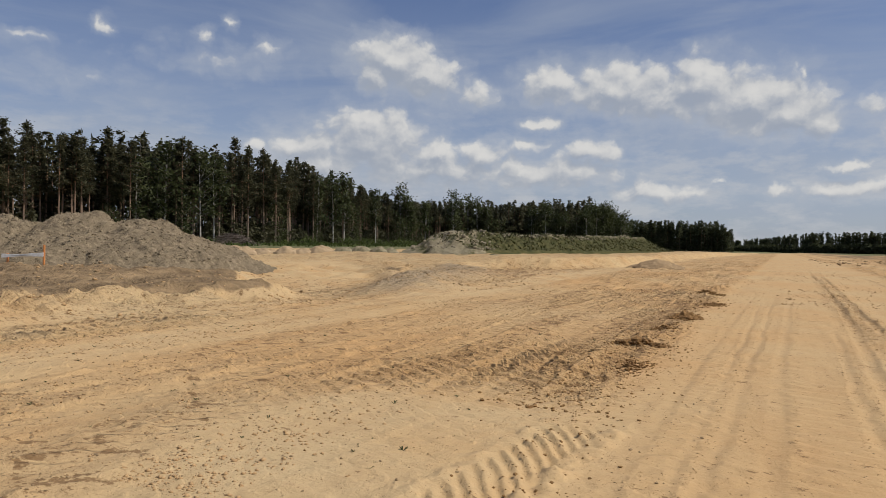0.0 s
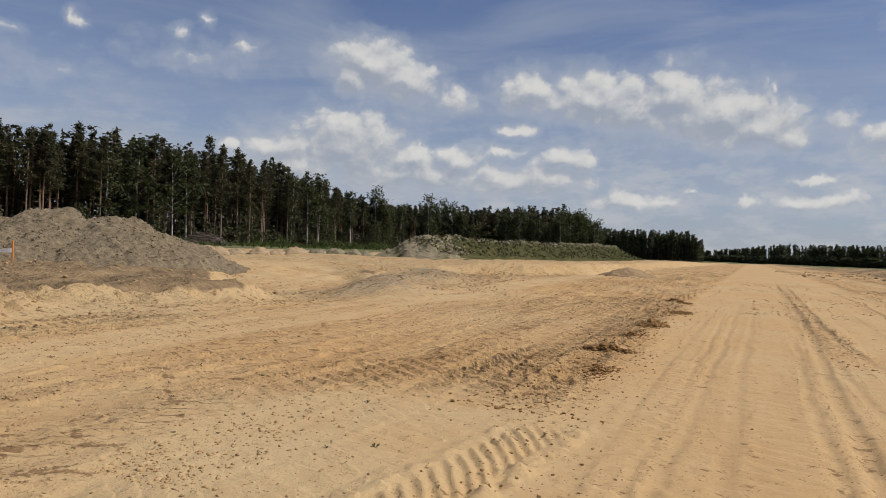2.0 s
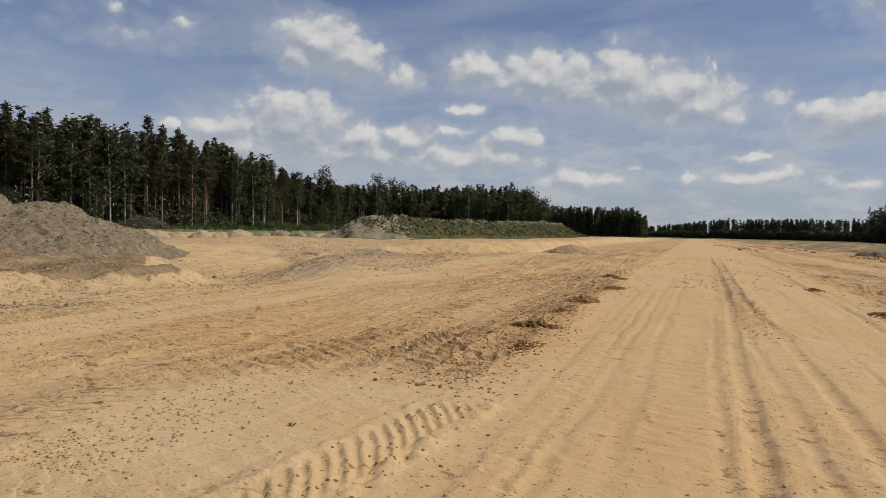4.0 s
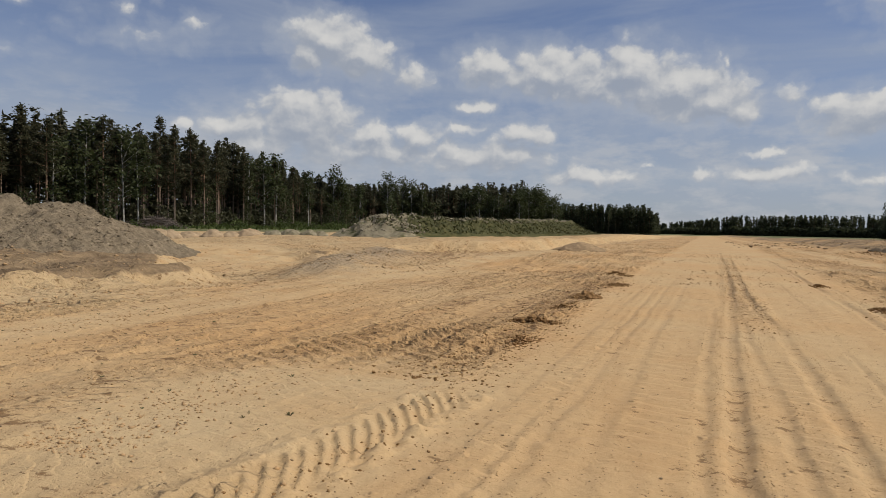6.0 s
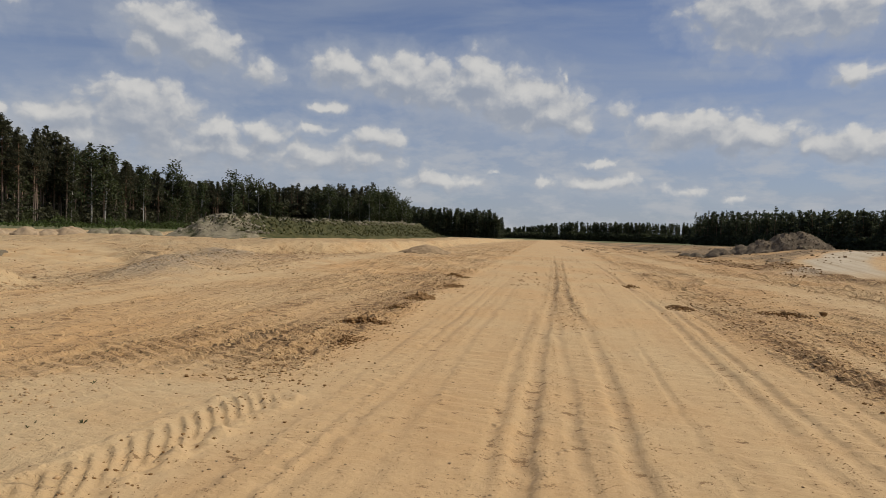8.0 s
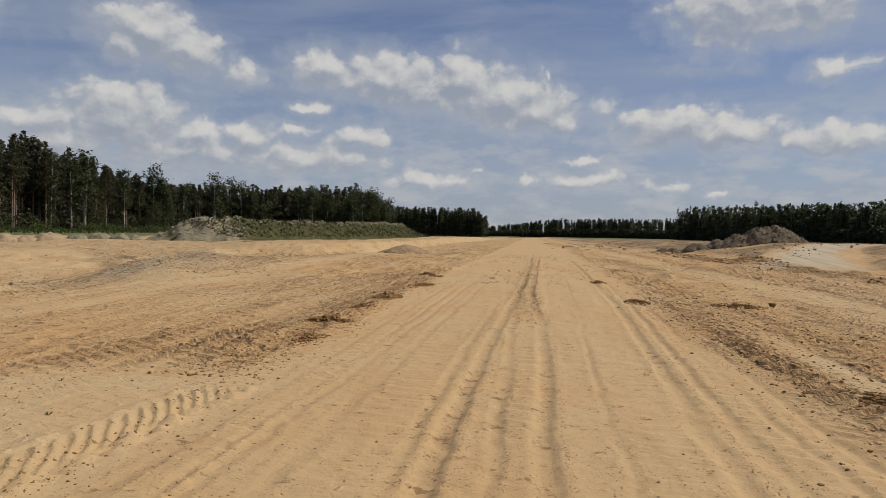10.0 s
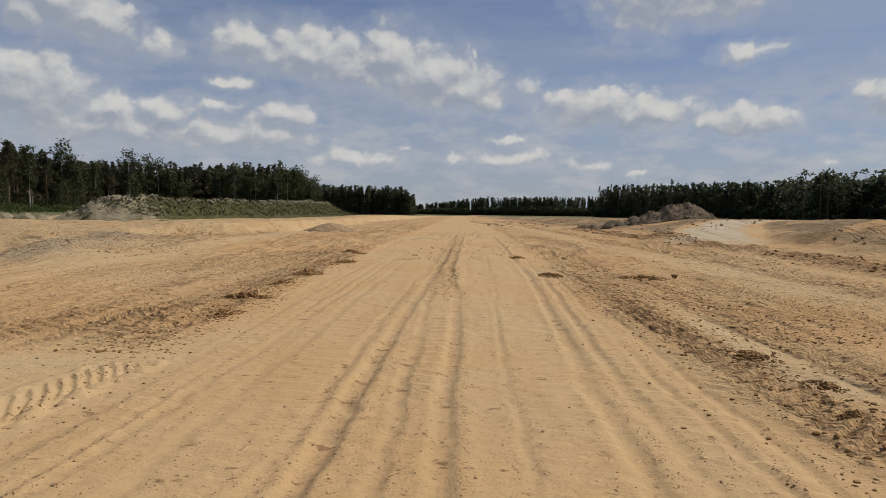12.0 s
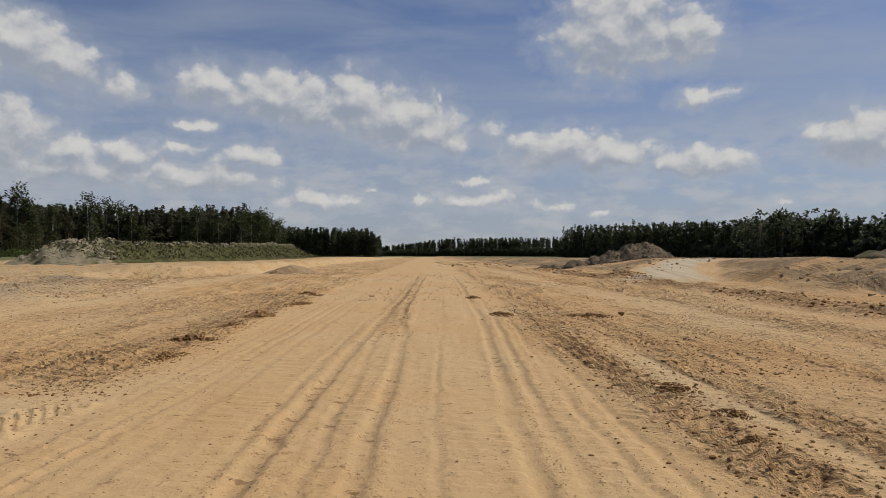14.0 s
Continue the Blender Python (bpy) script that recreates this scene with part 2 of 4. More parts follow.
def ground_material():
    m, t, p = material("sandy_ground")
    c = objcoord(t)
    big = tex(t, "noise", c, 0.16, 4)
    col = mixed(t, ramp(t, big, 0.4, 0.62), SAND, SAND_PALE)
    streak = tex(t, "noise", c, 0.9, 5, 0.6, (2.2, 0.16, 1))
    col = mixed(t, ramp(t, streak, 0.52, 0.72, 0, 0.3), col, SAND_DAMP)
    col = mixed(t, ramp(t, streak, 0.46, 0.3, 0, 0.35), col, (0.55, 0.38, 0.19))
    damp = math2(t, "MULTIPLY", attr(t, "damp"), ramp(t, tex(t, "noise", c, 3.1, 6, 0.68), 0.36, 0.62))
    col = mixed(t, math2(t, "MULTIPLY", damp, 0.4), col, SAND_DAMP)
    pale = math2(t, "MULTIPLY", attr(t, "pale"), ramp(t, tex(t, "noise", c, 0.8, 5, 0.6), 0.3, 0.6))
    col = mixed(t, math2(t, "MULTIPLY", pale, 0.75), col, (0.51, 0.375, 0.205))
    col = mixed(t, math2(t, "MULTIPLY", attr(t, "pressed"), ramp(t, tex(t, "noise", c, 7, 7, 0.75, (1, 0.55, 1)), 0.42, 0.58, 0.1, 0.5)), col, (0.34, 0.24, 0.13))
    # dark specks: damp crumbs and the small shadows among them, both put into the colour
    for scale, stretch, low in ((4.5, (0.75, 1.0, 1), 0.645), (15, None, 0.66)):
        n = fnode(t, "ShaderNodeMath", "MULTIPLY_ADD", _1=0.15)
        t.links.new(attr(t, "damp"), n.inputs[0])
        t.links.new(tex(t, "noise", c, scale, 6, 0.72, stretch), n.inputs[2])
        col = mixed(t, ramp(t, n.outputs[0], low - 0.01, low + 0.03, 0, 0.85), col, (0.20, 0.115, 0.052))
    # fine grain; its dark side also paints in tiny shadows
    grain = tex(t, "noise", c, 32, 4, 0.75)
    col = mixed(t, ramp(t, grain, 0.58, 0.72, 0, 0.5), col, (0.24, 0.145, 0.07))
    col = mixed(t, ramp(t, grain, 0.42, 0.3, 0, 0.3), col, (0.60, 0.43, 0.24))
    soil = mixed(t, ramp(t, tex(t, "noise", c, 1.6, 7, 0.7), 0.35, 0.68), SOIL, SOIL_PALE)
    edge = ramp(t, math2(t, "ADD", attr(t, "soil"), ramp(t, tex(t, "noise", c, 0.7, 6, 0.65), 0.2, 0.8, -0.3, 0.3)), 0.35, 0.65)
    col = mixed(t, edge, col, soil)
    grav = mixed(t, ramp(t, tex(t, "cell", c, 9), 0.1, 0.6), (0.20, 0.15, 0.09), (0.38, 0.285, 0.175))
    col = mixed(t, math2(t, "MULTIPLY", attr(t, "gravel"), ramp(t, tex(t, "noise", c, 1.2, 5), 0.3, 0.5)), col, grav)
    chalk = mixed(t, ramp(t, streak, 0.4, 0.7), (0.47, 0.385, 0.265), (0.35, 0.27, 0.165))
    col = mixed(t, attr(t, "chalk"), col, chalk)
    turf = mixed(t, ramp(t, tex(t, "noise", c, 0.5, 6, 0.7), 0.35, 0.65), (0.10, 0.125, 0.045), (0.19, 0.16, 0.085))
    gm = ramp(t, math2(t, "ADD", attr(t, "grass"), ramp(t, tex(t, "noise", c, 0.35, 6, 0.65), 0.2, 0.8, -0.35, 0.35)), 0.4, 0.6)
    col = mixed(t, gm, col, turf)
    t.links.new(col, p.inputs["Base Color"])
    p.inputs["Roughness"].default_value = 0.95
    p.inputs["Specular IOR Level"].default_value = 0.15
    # relief too fine for the mesh, in metres: grain, crumbs, prints of lugs
    sep_c = t.nodes.new("ShaderNodeSeparateXYZ")
    t.links.new(c, sep_c.inputs[0])
    px, py = sep_c.outputs[0], sep_c.outputs[1]
    rough, lug = attr(t, "rough"), attr(t, "lug")
    wander = tex(t, "noise", c, 1.7, 4, 0.6)
    def times(a, b):
        return math2(t, "MULTIPLY", a, b)
    def plus(a, b):
        n = fnode(t, "ShaderNodeMath", "ADD")
        for k, v in ((0, a), (1, b)):
            if isinstance(v, (float, int)):
                n.inputs[k].default_value = v
            else:
                t.links.new(v, n.inputs[k])
        return n.outputs[0]
    def fraction(a):
        n = fnode(t, "ShaderNodeMath", "FRACT")
        t.links.new(a, n.inputs[0])
        return n.outputs[0]
    # ladder of shallow bars in the pressed lanes
    rung = fraction(plus(plus(times(py, 3.45), times(px, 0.7)), times(wander, 1.6)))
    ladder = times(times(ramp(t, rung, 0.0, 0.75), ramp(t, rung, 1.0, 0.86)), lug)
    # old tracks side by side in the churned fields, each with its own slant
    lane_u = plus(times(px, 1.75), times(tex(t, "noise", c, 0.12, 2), 3.0))
    whole = fnode(t, "ShaderNodeMath", "FLOOR")
    t.links.new(lane_u, whole.inputs[0])
    chance = t.nodes.new("ShaderNodeTexWhiteNoise")
    chance.noise_dimensions = "1D"
    t.links.new(whole.outputs[0], chance.inputs["W"])
    slant = times(plus(chance.outputs["Value"], -0.5), 5.0)
    across = plus(fraction(lane_u), -0.5)
    step = fraction(plus(plus(times(py, plus(3.0, times(chance.outputs["Value"], 1.8))), times(slant, across)), times(wander, 2.4)))
    off = fnode(t, "ShaderNodeMath", "ABSOLUTE")
    t.links.new(across, off.inputs[0])
    prints = times(times(ramp(t, step, 0.0, 0.8), ramp(t, step, 1.0, 0.88)), ramp(t, off.outputs[0], 0.47, 0.36))
    prints = times(times(prints, rough), ramp(t, tex(t, "noise", c, 0.9, 3, 0.6, (1.4, 0.5, 1)), 0.4, 0.58))
    height = plus(times(ladder, 0.014), times(prints, 0.075))
    for scale, high, low in ((8.0, 0.030, 0.50), (19.0, 0.014, 0.48), (45.0, 0.006, 0.42)):
        crumb = ramp(t, tex(t, "cell", c, scale), 0.34, 0.08)
        spread = plus(tex(t, "noise", c, scale * 0.24, 4, 0.65), times(plus(rough, -0.5), 0.22))
        height = plus(height, times(times(crumb, ramp(t, spread, low, low + 0.1)), high))
    height = plus(height, times(tex(t, "noise", c, 24, 5, 0.7), plus(0.010, times(rough, 0.022))))
    height = plus(height, times(tex(t, "noise", c, 5, 5, 0.6), plus(0.012, times(rough, 0.03))))
    bump(t, p, height, 1.0, 1.0)
    return m


def earth_material(name, dark, light, scale=2.0, turf=0.0, relief=0.08):
    m, t, p = material(name)
    c = objcoord(t)
    col = mixed(t, ramp(t, tex(t, "noise", c, scale, 8, 0.72), 0.34, 0.66), dark, light)
    mid = tuple((a + b) * 0.42 for a, b in zip(dark, light))
    col = mixed(t, ramp(t, tex(t, "noise", c, scale * 0.22, 5, 0.6), 0.42, 0.62, 0, 0.7), col, mid)
    col = mixed(t, ramp(t, tex(t, "cell", c, scale * 5), 0.0, 0.16, 0.5, 0), col, tuple(v * 0.45 for v in dark))
    if turf:
        g = mixed(t, ramp(t, tex(t, "noise", c, 1.7, 6, 0.7), 0.36, 0.64), (0.038, 0.043, 0.015), (0.105, 0.095, 0.040))
        f = ramp(t, math2(t, "ADD", attr(t, "turf"), ramp(t, tex(t, "noise", c, 0.9, 7, 0.7), 0.2, 0.8, -0.5, 0.5)), 0.42, 0.6)
        col = mixed(t, f, col, g)
    t.links.new(col, p.inputs["Base Color"])
    p.inputs["Roughness"].default_value = 0.97
    p.inputs["Specular IOR Level"].default_value = 0.1
    bump(t, p, tex(t, "noise", c, scale * 3, 8, 0.75), 0.6, relief * 0.5)
    return m


def leaf_material(name, a, b, through_light=0.25):
    m, t, p = material(name)
    c = objcoord(t)
    rnd = t.nodes.new("ShaderNodeObjectInfo").outputs["Random"]
    isl = t.nodes.new("ShaderNodeNewGeometry").outputs["Random Per Island"]
    f = math2(t, "ADD", math2(t, "MULTIPLY", rnd, 0.45), math2(t, "MULTIPLY", isl, 0.55))
    col = mixed(t, f, a, b)
    col = mixed(t, ramp(t, tex(t, "noise", c, 0.8, 3), 0.4, 0.7, 0, 0.4), col, tuple(v * 0.6 for v in a))
    t.links.new(col, p.inputs["Base Color"])
    p.inputs["Roughness"].default_value = 0.7
    p.inputs["Specular IOR Level"].default_value = 0.2
    tr = t.nodes.new("ShaderNodeBsdfTranslucent")
    t.links.new(col, tr.inputs[0])
    mx = t.nodes.new("ShaderNodeMixShader")
    mx.inputs[0].default_value = through_light
    t.links.new(p.outputs[0], mx.inputs[1])
    t.links.new(tr.outputs[0], mx.inputs[2])
    t.links.new(mx.outputs[0], t.nodes["Material Output"].inputs[0])
    return m


def bark_material(name, low, high, top=12.0):
    m, t, p = material(name)
    c = objcoord(t)
    s = t.nodes.new("ShaderNodeSeparateXYZ")
    t.links.new(c, s.inputs[0])
    col = mixed(t, ramp(t, s.outputs[2], 3.0, top), low, high)
    col = mixed(t, ramp(t, tex(t, "noise", c, 6, 5, 0.7, (1, 1, 0.25)), 0.45, 0.65, 0, 0.7), col, tuple(v * 0.45 for v in low))
    t.links.new(col, p.inputs["Base Color"])
    p.inputs["Roughness"].default_value = 0.9
    return m


def plain(name, colour, rough=0.6):
    m, t, p = material(name)
    c = objcoord(t)
    col = mixed(t, ramp(t, tex(t, "noise", c, 14, 5, 0.65), 0.4, 0.7, 0, 0.5), colour, tuple(v * 0.6 for v in colour))
    t.links.new(col, p.inputs["Base Color"])
    p.inputs["Roughness"].default_value = rough
    return m


GROUND = ground_material()
M_SOIL = earth_material("grey_topsoil", (0.11, 0.085, 0.055), (0.34, 0.268, 0.175), 6.0, relief=0.3)
M_BERM = earth_material("turfed_rubble", (0.13, 0.11, 0.07), (0.34, 0.29, 0.19), 2.2, turf=1.0, relief=0.16)
M_BROWN = earth_material("brown_soil", (0.085, 0.064, 0.042), (0.215, 0.165, 0.108), 3.0, turf=1.0)
M_SANDHEAP = earth_material("pale_sand_heap", (0.27, 0.19, 0.11), (0.45, 0.335, 0.205), 2.4)
M_CLOD = earth_material("damp_clod", (0.15, 0.082, 0.032), (0.36, 0.21, 0.09), 14, relief=0.02)
M_GRIT = plain("sand_grit", (0.46, 0.295, 0.14), 0.95)
M_CRUMB = earth_material("dry_crumb", (0.22, 0.145, 0.08), (0.42, 0.30, 0.17), 14, relief=0.02)
M_NEEDLE = leaf_material("pine_needles", (0.060, 0.060, 0.033), (0.106, 0.102, 0.052), 0.4)
M_LEAF = leaf_material("birch_leaves", (0.045, 0.056, 0.022), (0.085, 0.095, 0.036), 0.35)
M_BUSH = leaf_material("bush_leaves", (0.045, 0.068, 0.018), (0.115, 0.14, 0.035), 0.35)
M_TURF = leaf_material("dull_grass", (0.042, 0.048, 0.016), (0.115, 0.107, 0.045), 0.2)
M_FAR = leaf_material("far_leaves", (0.058, 0.068, 0.037), (0.112, 0.122, 0.060), 0.5)
M_BARK = bark_material("pine_bark", (0.16, 0.122, 0.09), (0.29, 0.165, 0.095))
M_BIRCH = bark_material("birch_bark", (0.36, 0.34, 0.30), (0.42, 0.40, 0.36))
M_TWIG = plain("dead_branches", (0.16, 0.125, 0.10), 0.9)
M_ORANGE = plain("orange_paint", (0.62, 0.24, 0.07))
M_WHITE = plain("white_paint", (0.75, 0.74, 0.72))
M_RUBBLE = earth_material("grey_rubble", (0.13, 0.11, 0.075), (0.33, 0.285, 0.20), 7)
M_STONE = earth_material("rubble_stone", (0.28, 0.195, 0.11), (0.46, 0.335, 0.195), 9)

# ---- terrain ----
def hashed(ix, iy, seed):
    n = (ix.astype(np.int64) * 374761393 + iy.astype(np.int64) * 668265263 + seed * 982451653) & 0x7FFFFFFF
    n = ((n ^ (n >> 13)) * 1274126177) & 0x7FFFFFFF
    return ((n ^ (n >> 16)) & 0xFFFFF) / 0xFFFFF


def vnoise(x, y, seed=0):
    """Smooth noise from -1 to 1, one cell a metre."""
    ix, iy = np.floor(x), np.floor(y)
    u, v = x - ix, y - iy
    u, v = u * u * (3 - 2 * u), v * v * (3 - 2 * v)
    a, b = hashed(ix, iy, seed), hashed(ix + 1, iy, seed)
    c, d = hashed(ix, iy + 1, seed), hashed(ix + 1, iy + 1, seed)
    return 2 * ((a * (1 - u) + b * u) * (1 - v) + (c * (1 - u) + d * u) * v) - 1


def fbm(x, y, scale, octaves=4, seed=0, gain=0.5):
    out, amp = 0.0, 1.0
    for k in range(octaves):
        out = out + amp * vnoise(x * scale * 2**k + 17.3 * k, y * scale * 2**k - 9.1 * k, seed + k)
        amp *= gain
    return out


def sm(e0, e1, v):
    u = np.clip((v - e0) / (e1 - e0), 0, 1)
    return u * u * (3 - 2 * u)


def along(x, y, x0, y0, x1, y1):
    """Distance from the line through two places, and how far along it (0 to 1)."""
    dx, dy = x1 - x0, y1 - y0
    n = math.hypot(dx, dy)
    return np.abs((x - x0) * dy - (y - y0) * dx) / n, ((x - x0) * dx + (y - y0) * dy) / n**2


# wheel ruts of the strip: y, x pairs along each, half width, depth
RUTS = (
    ((2, -1.16, 5, -1.12, 7, -1.07, 9.5, -1.0, 11.5, -0.95, 16, -0.80, 20, -0.66, 38, -0.40, 60, -0.2), 0.085, 0.055),
    ((2, -0.32, 5, -0.30, 7, -0.24, 9, -0.19, 12, -0.19, 17, -0.36, 20, -0.35, 30, -0.15, 38, 0.0, 60, 0.5), 0.085, 0.05),
    ((2, -0.72, 5, -0.70, 8, -0.68, 12, -0.72), 0.06, 0.03),
    ((2, -1.38, 6, -1.36, 10, -1.30, 14, -1.2), 0.05, 0.022),
    ((2, -2.16, 7, -2.10, 12, -2.06, 24, -1.8), 0.07, 0.022),
    ((2, -2.62, 5, -2.55, 7, -2.48, 14, -2.4, 24, -2.3), 0.05, 0.020),
    ((2, -2.76, 8, -2.70, 12, -2.65, 20, -2.6), 0.04, 0.018),
    ((2, -3.12, 8, -3.05, 16, -3.0, 24, -2.9), 0.06, 0.014),
    ((2, 0.24, 7, 0.33, 10, 0.45, 16, 0.70, 25, 0.9), 0.035, 0.02),
    ((2, 0.94, 3.7, 0.97, 7, 1.16, 8.5, 1.27, 11.7, 1.42, 16.4, 1.65, 27, 1.92, 48, 2.37), 0.08, 0.04),
    ((2, 1.28, 4.4, 1.34, 7.3, 1.48, 10.2, 1.66, 15, 1.9, 22, 2.2), 0.06, 0.035),
    ((2, 1.70, 6, 1.78, 9, 1.95, 16, 2.3), 0.05, 0.03),
    ((2, 1.98, 6, 2.1, 10, 2.3, 18, 2.7), 0.05, 0.035),
)


def relief(x, y):
    """Height of the ground and the masks of what lies on it."""
    x, y = np.asarray(x, float), np.asarray(y, float)
    near = sm(90, 25, np.hypot(x, y))
    wob = fbm(x, y, 0.23, 3, 5)
    # terraces on both sides of the graded strip
    tl = 0.42 + 0.42 * sm(36, 47, y) + 0.22 * sm(75, 125, y)
    foot = np.interp(y, (0, 12, 15, 18, 24, 36, 42, 46, 60, 120), (-12.6, -13.1, -13.6, -14.6, -15.2, -17.8, -17.8, -14.4, -13.2, -14.0)) + 0.55 * wob
    left = sm(0, 1, (foot - x) / (1.7 + 0.4 * wob + 2.9 * sm(15, 10, y) + 0.8 * sm(15, 22, y) * sm(44, 36, y)))
    ramp_d, ramp_s = along(x, y, -14.6, 18.0, -25.5, 29.5)
    in_ramp = sm(3.6, 2.2, ramp_d) * sm(-0.15, 0.05, ramp_s) * sm(1.6, 1.1, ramp_s)
    left = left * (1 - in_ramp) + in_ramp * np.clip(ramp_s, 0, 1) * sm(0, 1, ramp_s * 1.1)
    zl = tl * left
    tr = 1.38 - 0.35 * sm(70, 120, y)
    rfoot = 16.6 + 0.8 * fbm(x, y, 0.2, 3, 9) - 3.0 * sm(60, 110, y)
    right = np.clip((x - rfoot) / (13.0 - 6.0 * sm(55, 100, y)), 0, 1)
    right = 0.35 * sm(0, 0.25, right) + 0.65 * sm(0.2, 1.0, right) 
    rx = np.interp(y, (30, 36, 42, 48, 54, 60, 66, 80), (11.5, 13.6, 16.2, 18.4, 21.2, 25.4, 31.0, 46.0))
    rs, rd = (y - 37.0) / 24.0, np.abs(x - rx) * 0.85
    in_rr = sm(4.2, 2.2, rd) * sm(-0.2, 0.05, rs) * sm(1.9, 1.4, rs)
    right = right * (1 - in_rr) + in_rr * np.clip(rs, 0, 1)
    zr = tr * right
    z = zl + zr
    z = z + (0.10 * wob * np.maximum(left, right) + 0.03 * fbm(x, y, 0.12, 3, 3)) * (1 - 0.7 * np.maximum(in_ramp, in_rr))
    # rubble bank between the hollow and the strip, and the ridge of debris on the other side
    gd, gs = along(x, y, -13.0, 18.5, -17.4, 34.5)
    bank = sm(2.4, 0.2, gd) * sm(-0.12, 0.1, gs) * sm(1.15, 0.8, gs)
    z = z + 0.38 * bank * (1 + 0.3 * wob)
    hollow = sm(5.5, 1.0, np.hypot((x + 16.5) / 1.0, (y - 17.5) / 1.2))
    z = z - 0.22 * hollow * (1 - left)
    face = left * (1 - left) * 4
    z = z + face * 0.16 * fbm(x, y, 0.9, 4, 15, 0.65)
    dd = np.abs(x - 13.2 - 0.5 * fbm(x, y, 0.15, 2, 31))
    debris = sm(1.6, 0.2, dd) * sm(4, 9, y) * sm(95, 60, y)
    z = z + debris * (0.13 + 0.16 * fbm(x, y, 0.9, 4, 12))
    # the flat strip: x of the lanes drifts a little along the way
    flat = (1 - np.clip(left * 3, 0, 1)) * (1 - np.clip(right * 4, 0, 1))
    drift = np.interp(y, (6, 10, 16, 20, 27, 38, 50, 90), (0, 0.08, 0.3, 0.42, 0.6, 0.8, 1.1, 1.7))
    sway = 0.03 * vnoise(x * 0, y * 0.31, 2) + 0.018 * vnoise(x * 0, y * 0.9, 4)
    lane = x + sway - drift * sm(-3.2, -1.2, x)
    road = sm(-3.75, -3.4, lane) * sm(2.0, 1.6, lane)
    ruts = 0.0
    pressed = 0.0
    for n, (at, wide, deep) in enumerate(RUTS):
        far = x + sway - np.interp(y, at[::2], at[1::2])
        mod = (0.8 + 0.45 * vnoise(x * 0, y * 0.35, 70 + n)) * sm(at[-2] + 4, at[-2] - 1, y)
        far = far + 0.022 * vnoise(x * 3, y * 4, 120 + n) + 0.014 * vnoise(x * 9, y * 13, 150 + n)
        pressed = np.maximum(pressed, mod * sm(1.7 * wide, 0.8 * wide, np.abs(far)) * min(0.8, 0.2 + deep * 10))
        heaped = 0.5 + 0.5 * fbm(x, y, 5.0, 2, 170 + n)
        ruts = ruts + mod * 0.55 * deep * (-sm(1.25 * wide, 0.55 * wide, np.abs(far)) + 0.5 * heaped * np.exp(-(((np.abs(far) - 1.9 * wide) / (0.7 * wide)) ** 2)))
    z = z + near * flat * ruts
    # lanes pressed by lugged tyres
    lug = 0.0
    for n, (x0, x1) in enumerate(((-2.05, -1.45), (0.36, 0.94), (-3.02, -2.64), (1.48, 1.98), (-0.64, -0.32))):
        lug = np.maximum(lug, sm(x0 - 0.03, x0 + 0.05, lane) * sm(x1 + 0.03, x1 - 0.05, lane) * sm(-0.7, 0.3, vnoise(x * 1.3, y * 0.45, 21 + n)))
    lug = lug * sm(30, 14, y)
    # deep tyre print beside the lane, and a second one that turns off across it
    _, ps = along(x, y, -4.0, 2.4, -3.62, 6.6)
    side = (x - (-4.0 + 0.38 * ps))
    inp = sm(0.26, 0.20, np.abs(side)) * sm(-0.05, 0.05, ps) * sm(1.0, 0.85, ps)
    ph = (y + 1.5 * side + 0.9 * side * side + 0.02 * vnoise(x * 5, y * 5, 82)) / 0.2
    saw = ph - np.floor(ph)
    z = z + inp * (0.05 * (1 - saw) ** 1.5 * sm(0.0, 0.14, saw) - 0.018)
    rim = sm(0.16, 0.0, np.abs(side - 0.32)) + 0.4 * sm(0.10, 0.0, np.abs(side + 0.32))
    z = z + 0.035 * rim * sm(-0.05, 0.05, ps) * sm(1.05, 0.9, ps) * (0.7 + 1.1 * fbm(x, y, 6, 3, 81, 0.65))
    in2 = sm(0.34, 0.24, np.abs(y - 8.75 + 0.25 * (x + 4.4))) * sm(-5.5, -5.2, x) * sm(-3.7, -3.9, x)
    ph = (x + 0.3 * (y - 8.7)) / 0.2
    saw = ph - np.floor(ph)
    z = z + in2 * (0.05 * (1 - saw) * sm(0.0, 0.18, saw) - 0.025)
    # churned fields on both sides of the lanes
    rough = (sm(-3.5, -4.3, lane) + sm(2.0, 2.9, lane)) * flat
    smooth_l = sm(2.3, 1.0, np.hypot((x + 4.9) / 1.0, (y - 5.3) / 1.3)) + sm(0.35, 0.15, np.abs(lane - 3.42)) * sm(13, 9, y) \
        + sm(1.3, 0.6, np.abs(x + 10.0 + 0.06 * y)) * 0.7 + sm(1.2, 0.5, np.abs(x - 7.5)) * 0.6
    rough = rough * (1 - 0.85 * np.clip(smooth_l, 0, 1))
    streaks = fbm(x * 1.8, y * 0.22, 1.0, 3, 51)
    lumps = fbm(x, y, 2.2, 4, 52, 0.62)
    # old tracks side by side: each lane has its own lug pitch and slant, and is worn away in places
    lane_w = 0.62
    u = (x + 0.35 * vnoise(x * 0.05, y * 0.08, 91) + 0.012 * y * np.sin(y * 0.05)) / lane_w
    k = np.floor(u)
    r1, r2 = hashed(k, k * 0, 92), hashed(k, k * 0 + 1, 93)
    off = u - k - 0.5
    ph = (y + (r1 - 0.5) * 2.2 * lane_w * off + 0.06 * vnoise(x * 3, y * 3, 94)) / (0.2 + 0.14 * r2)
    saw = ph - np.floor(ph)
    bar = (1 - saw) * sm(0.0, 0.2, saw) - 0.4
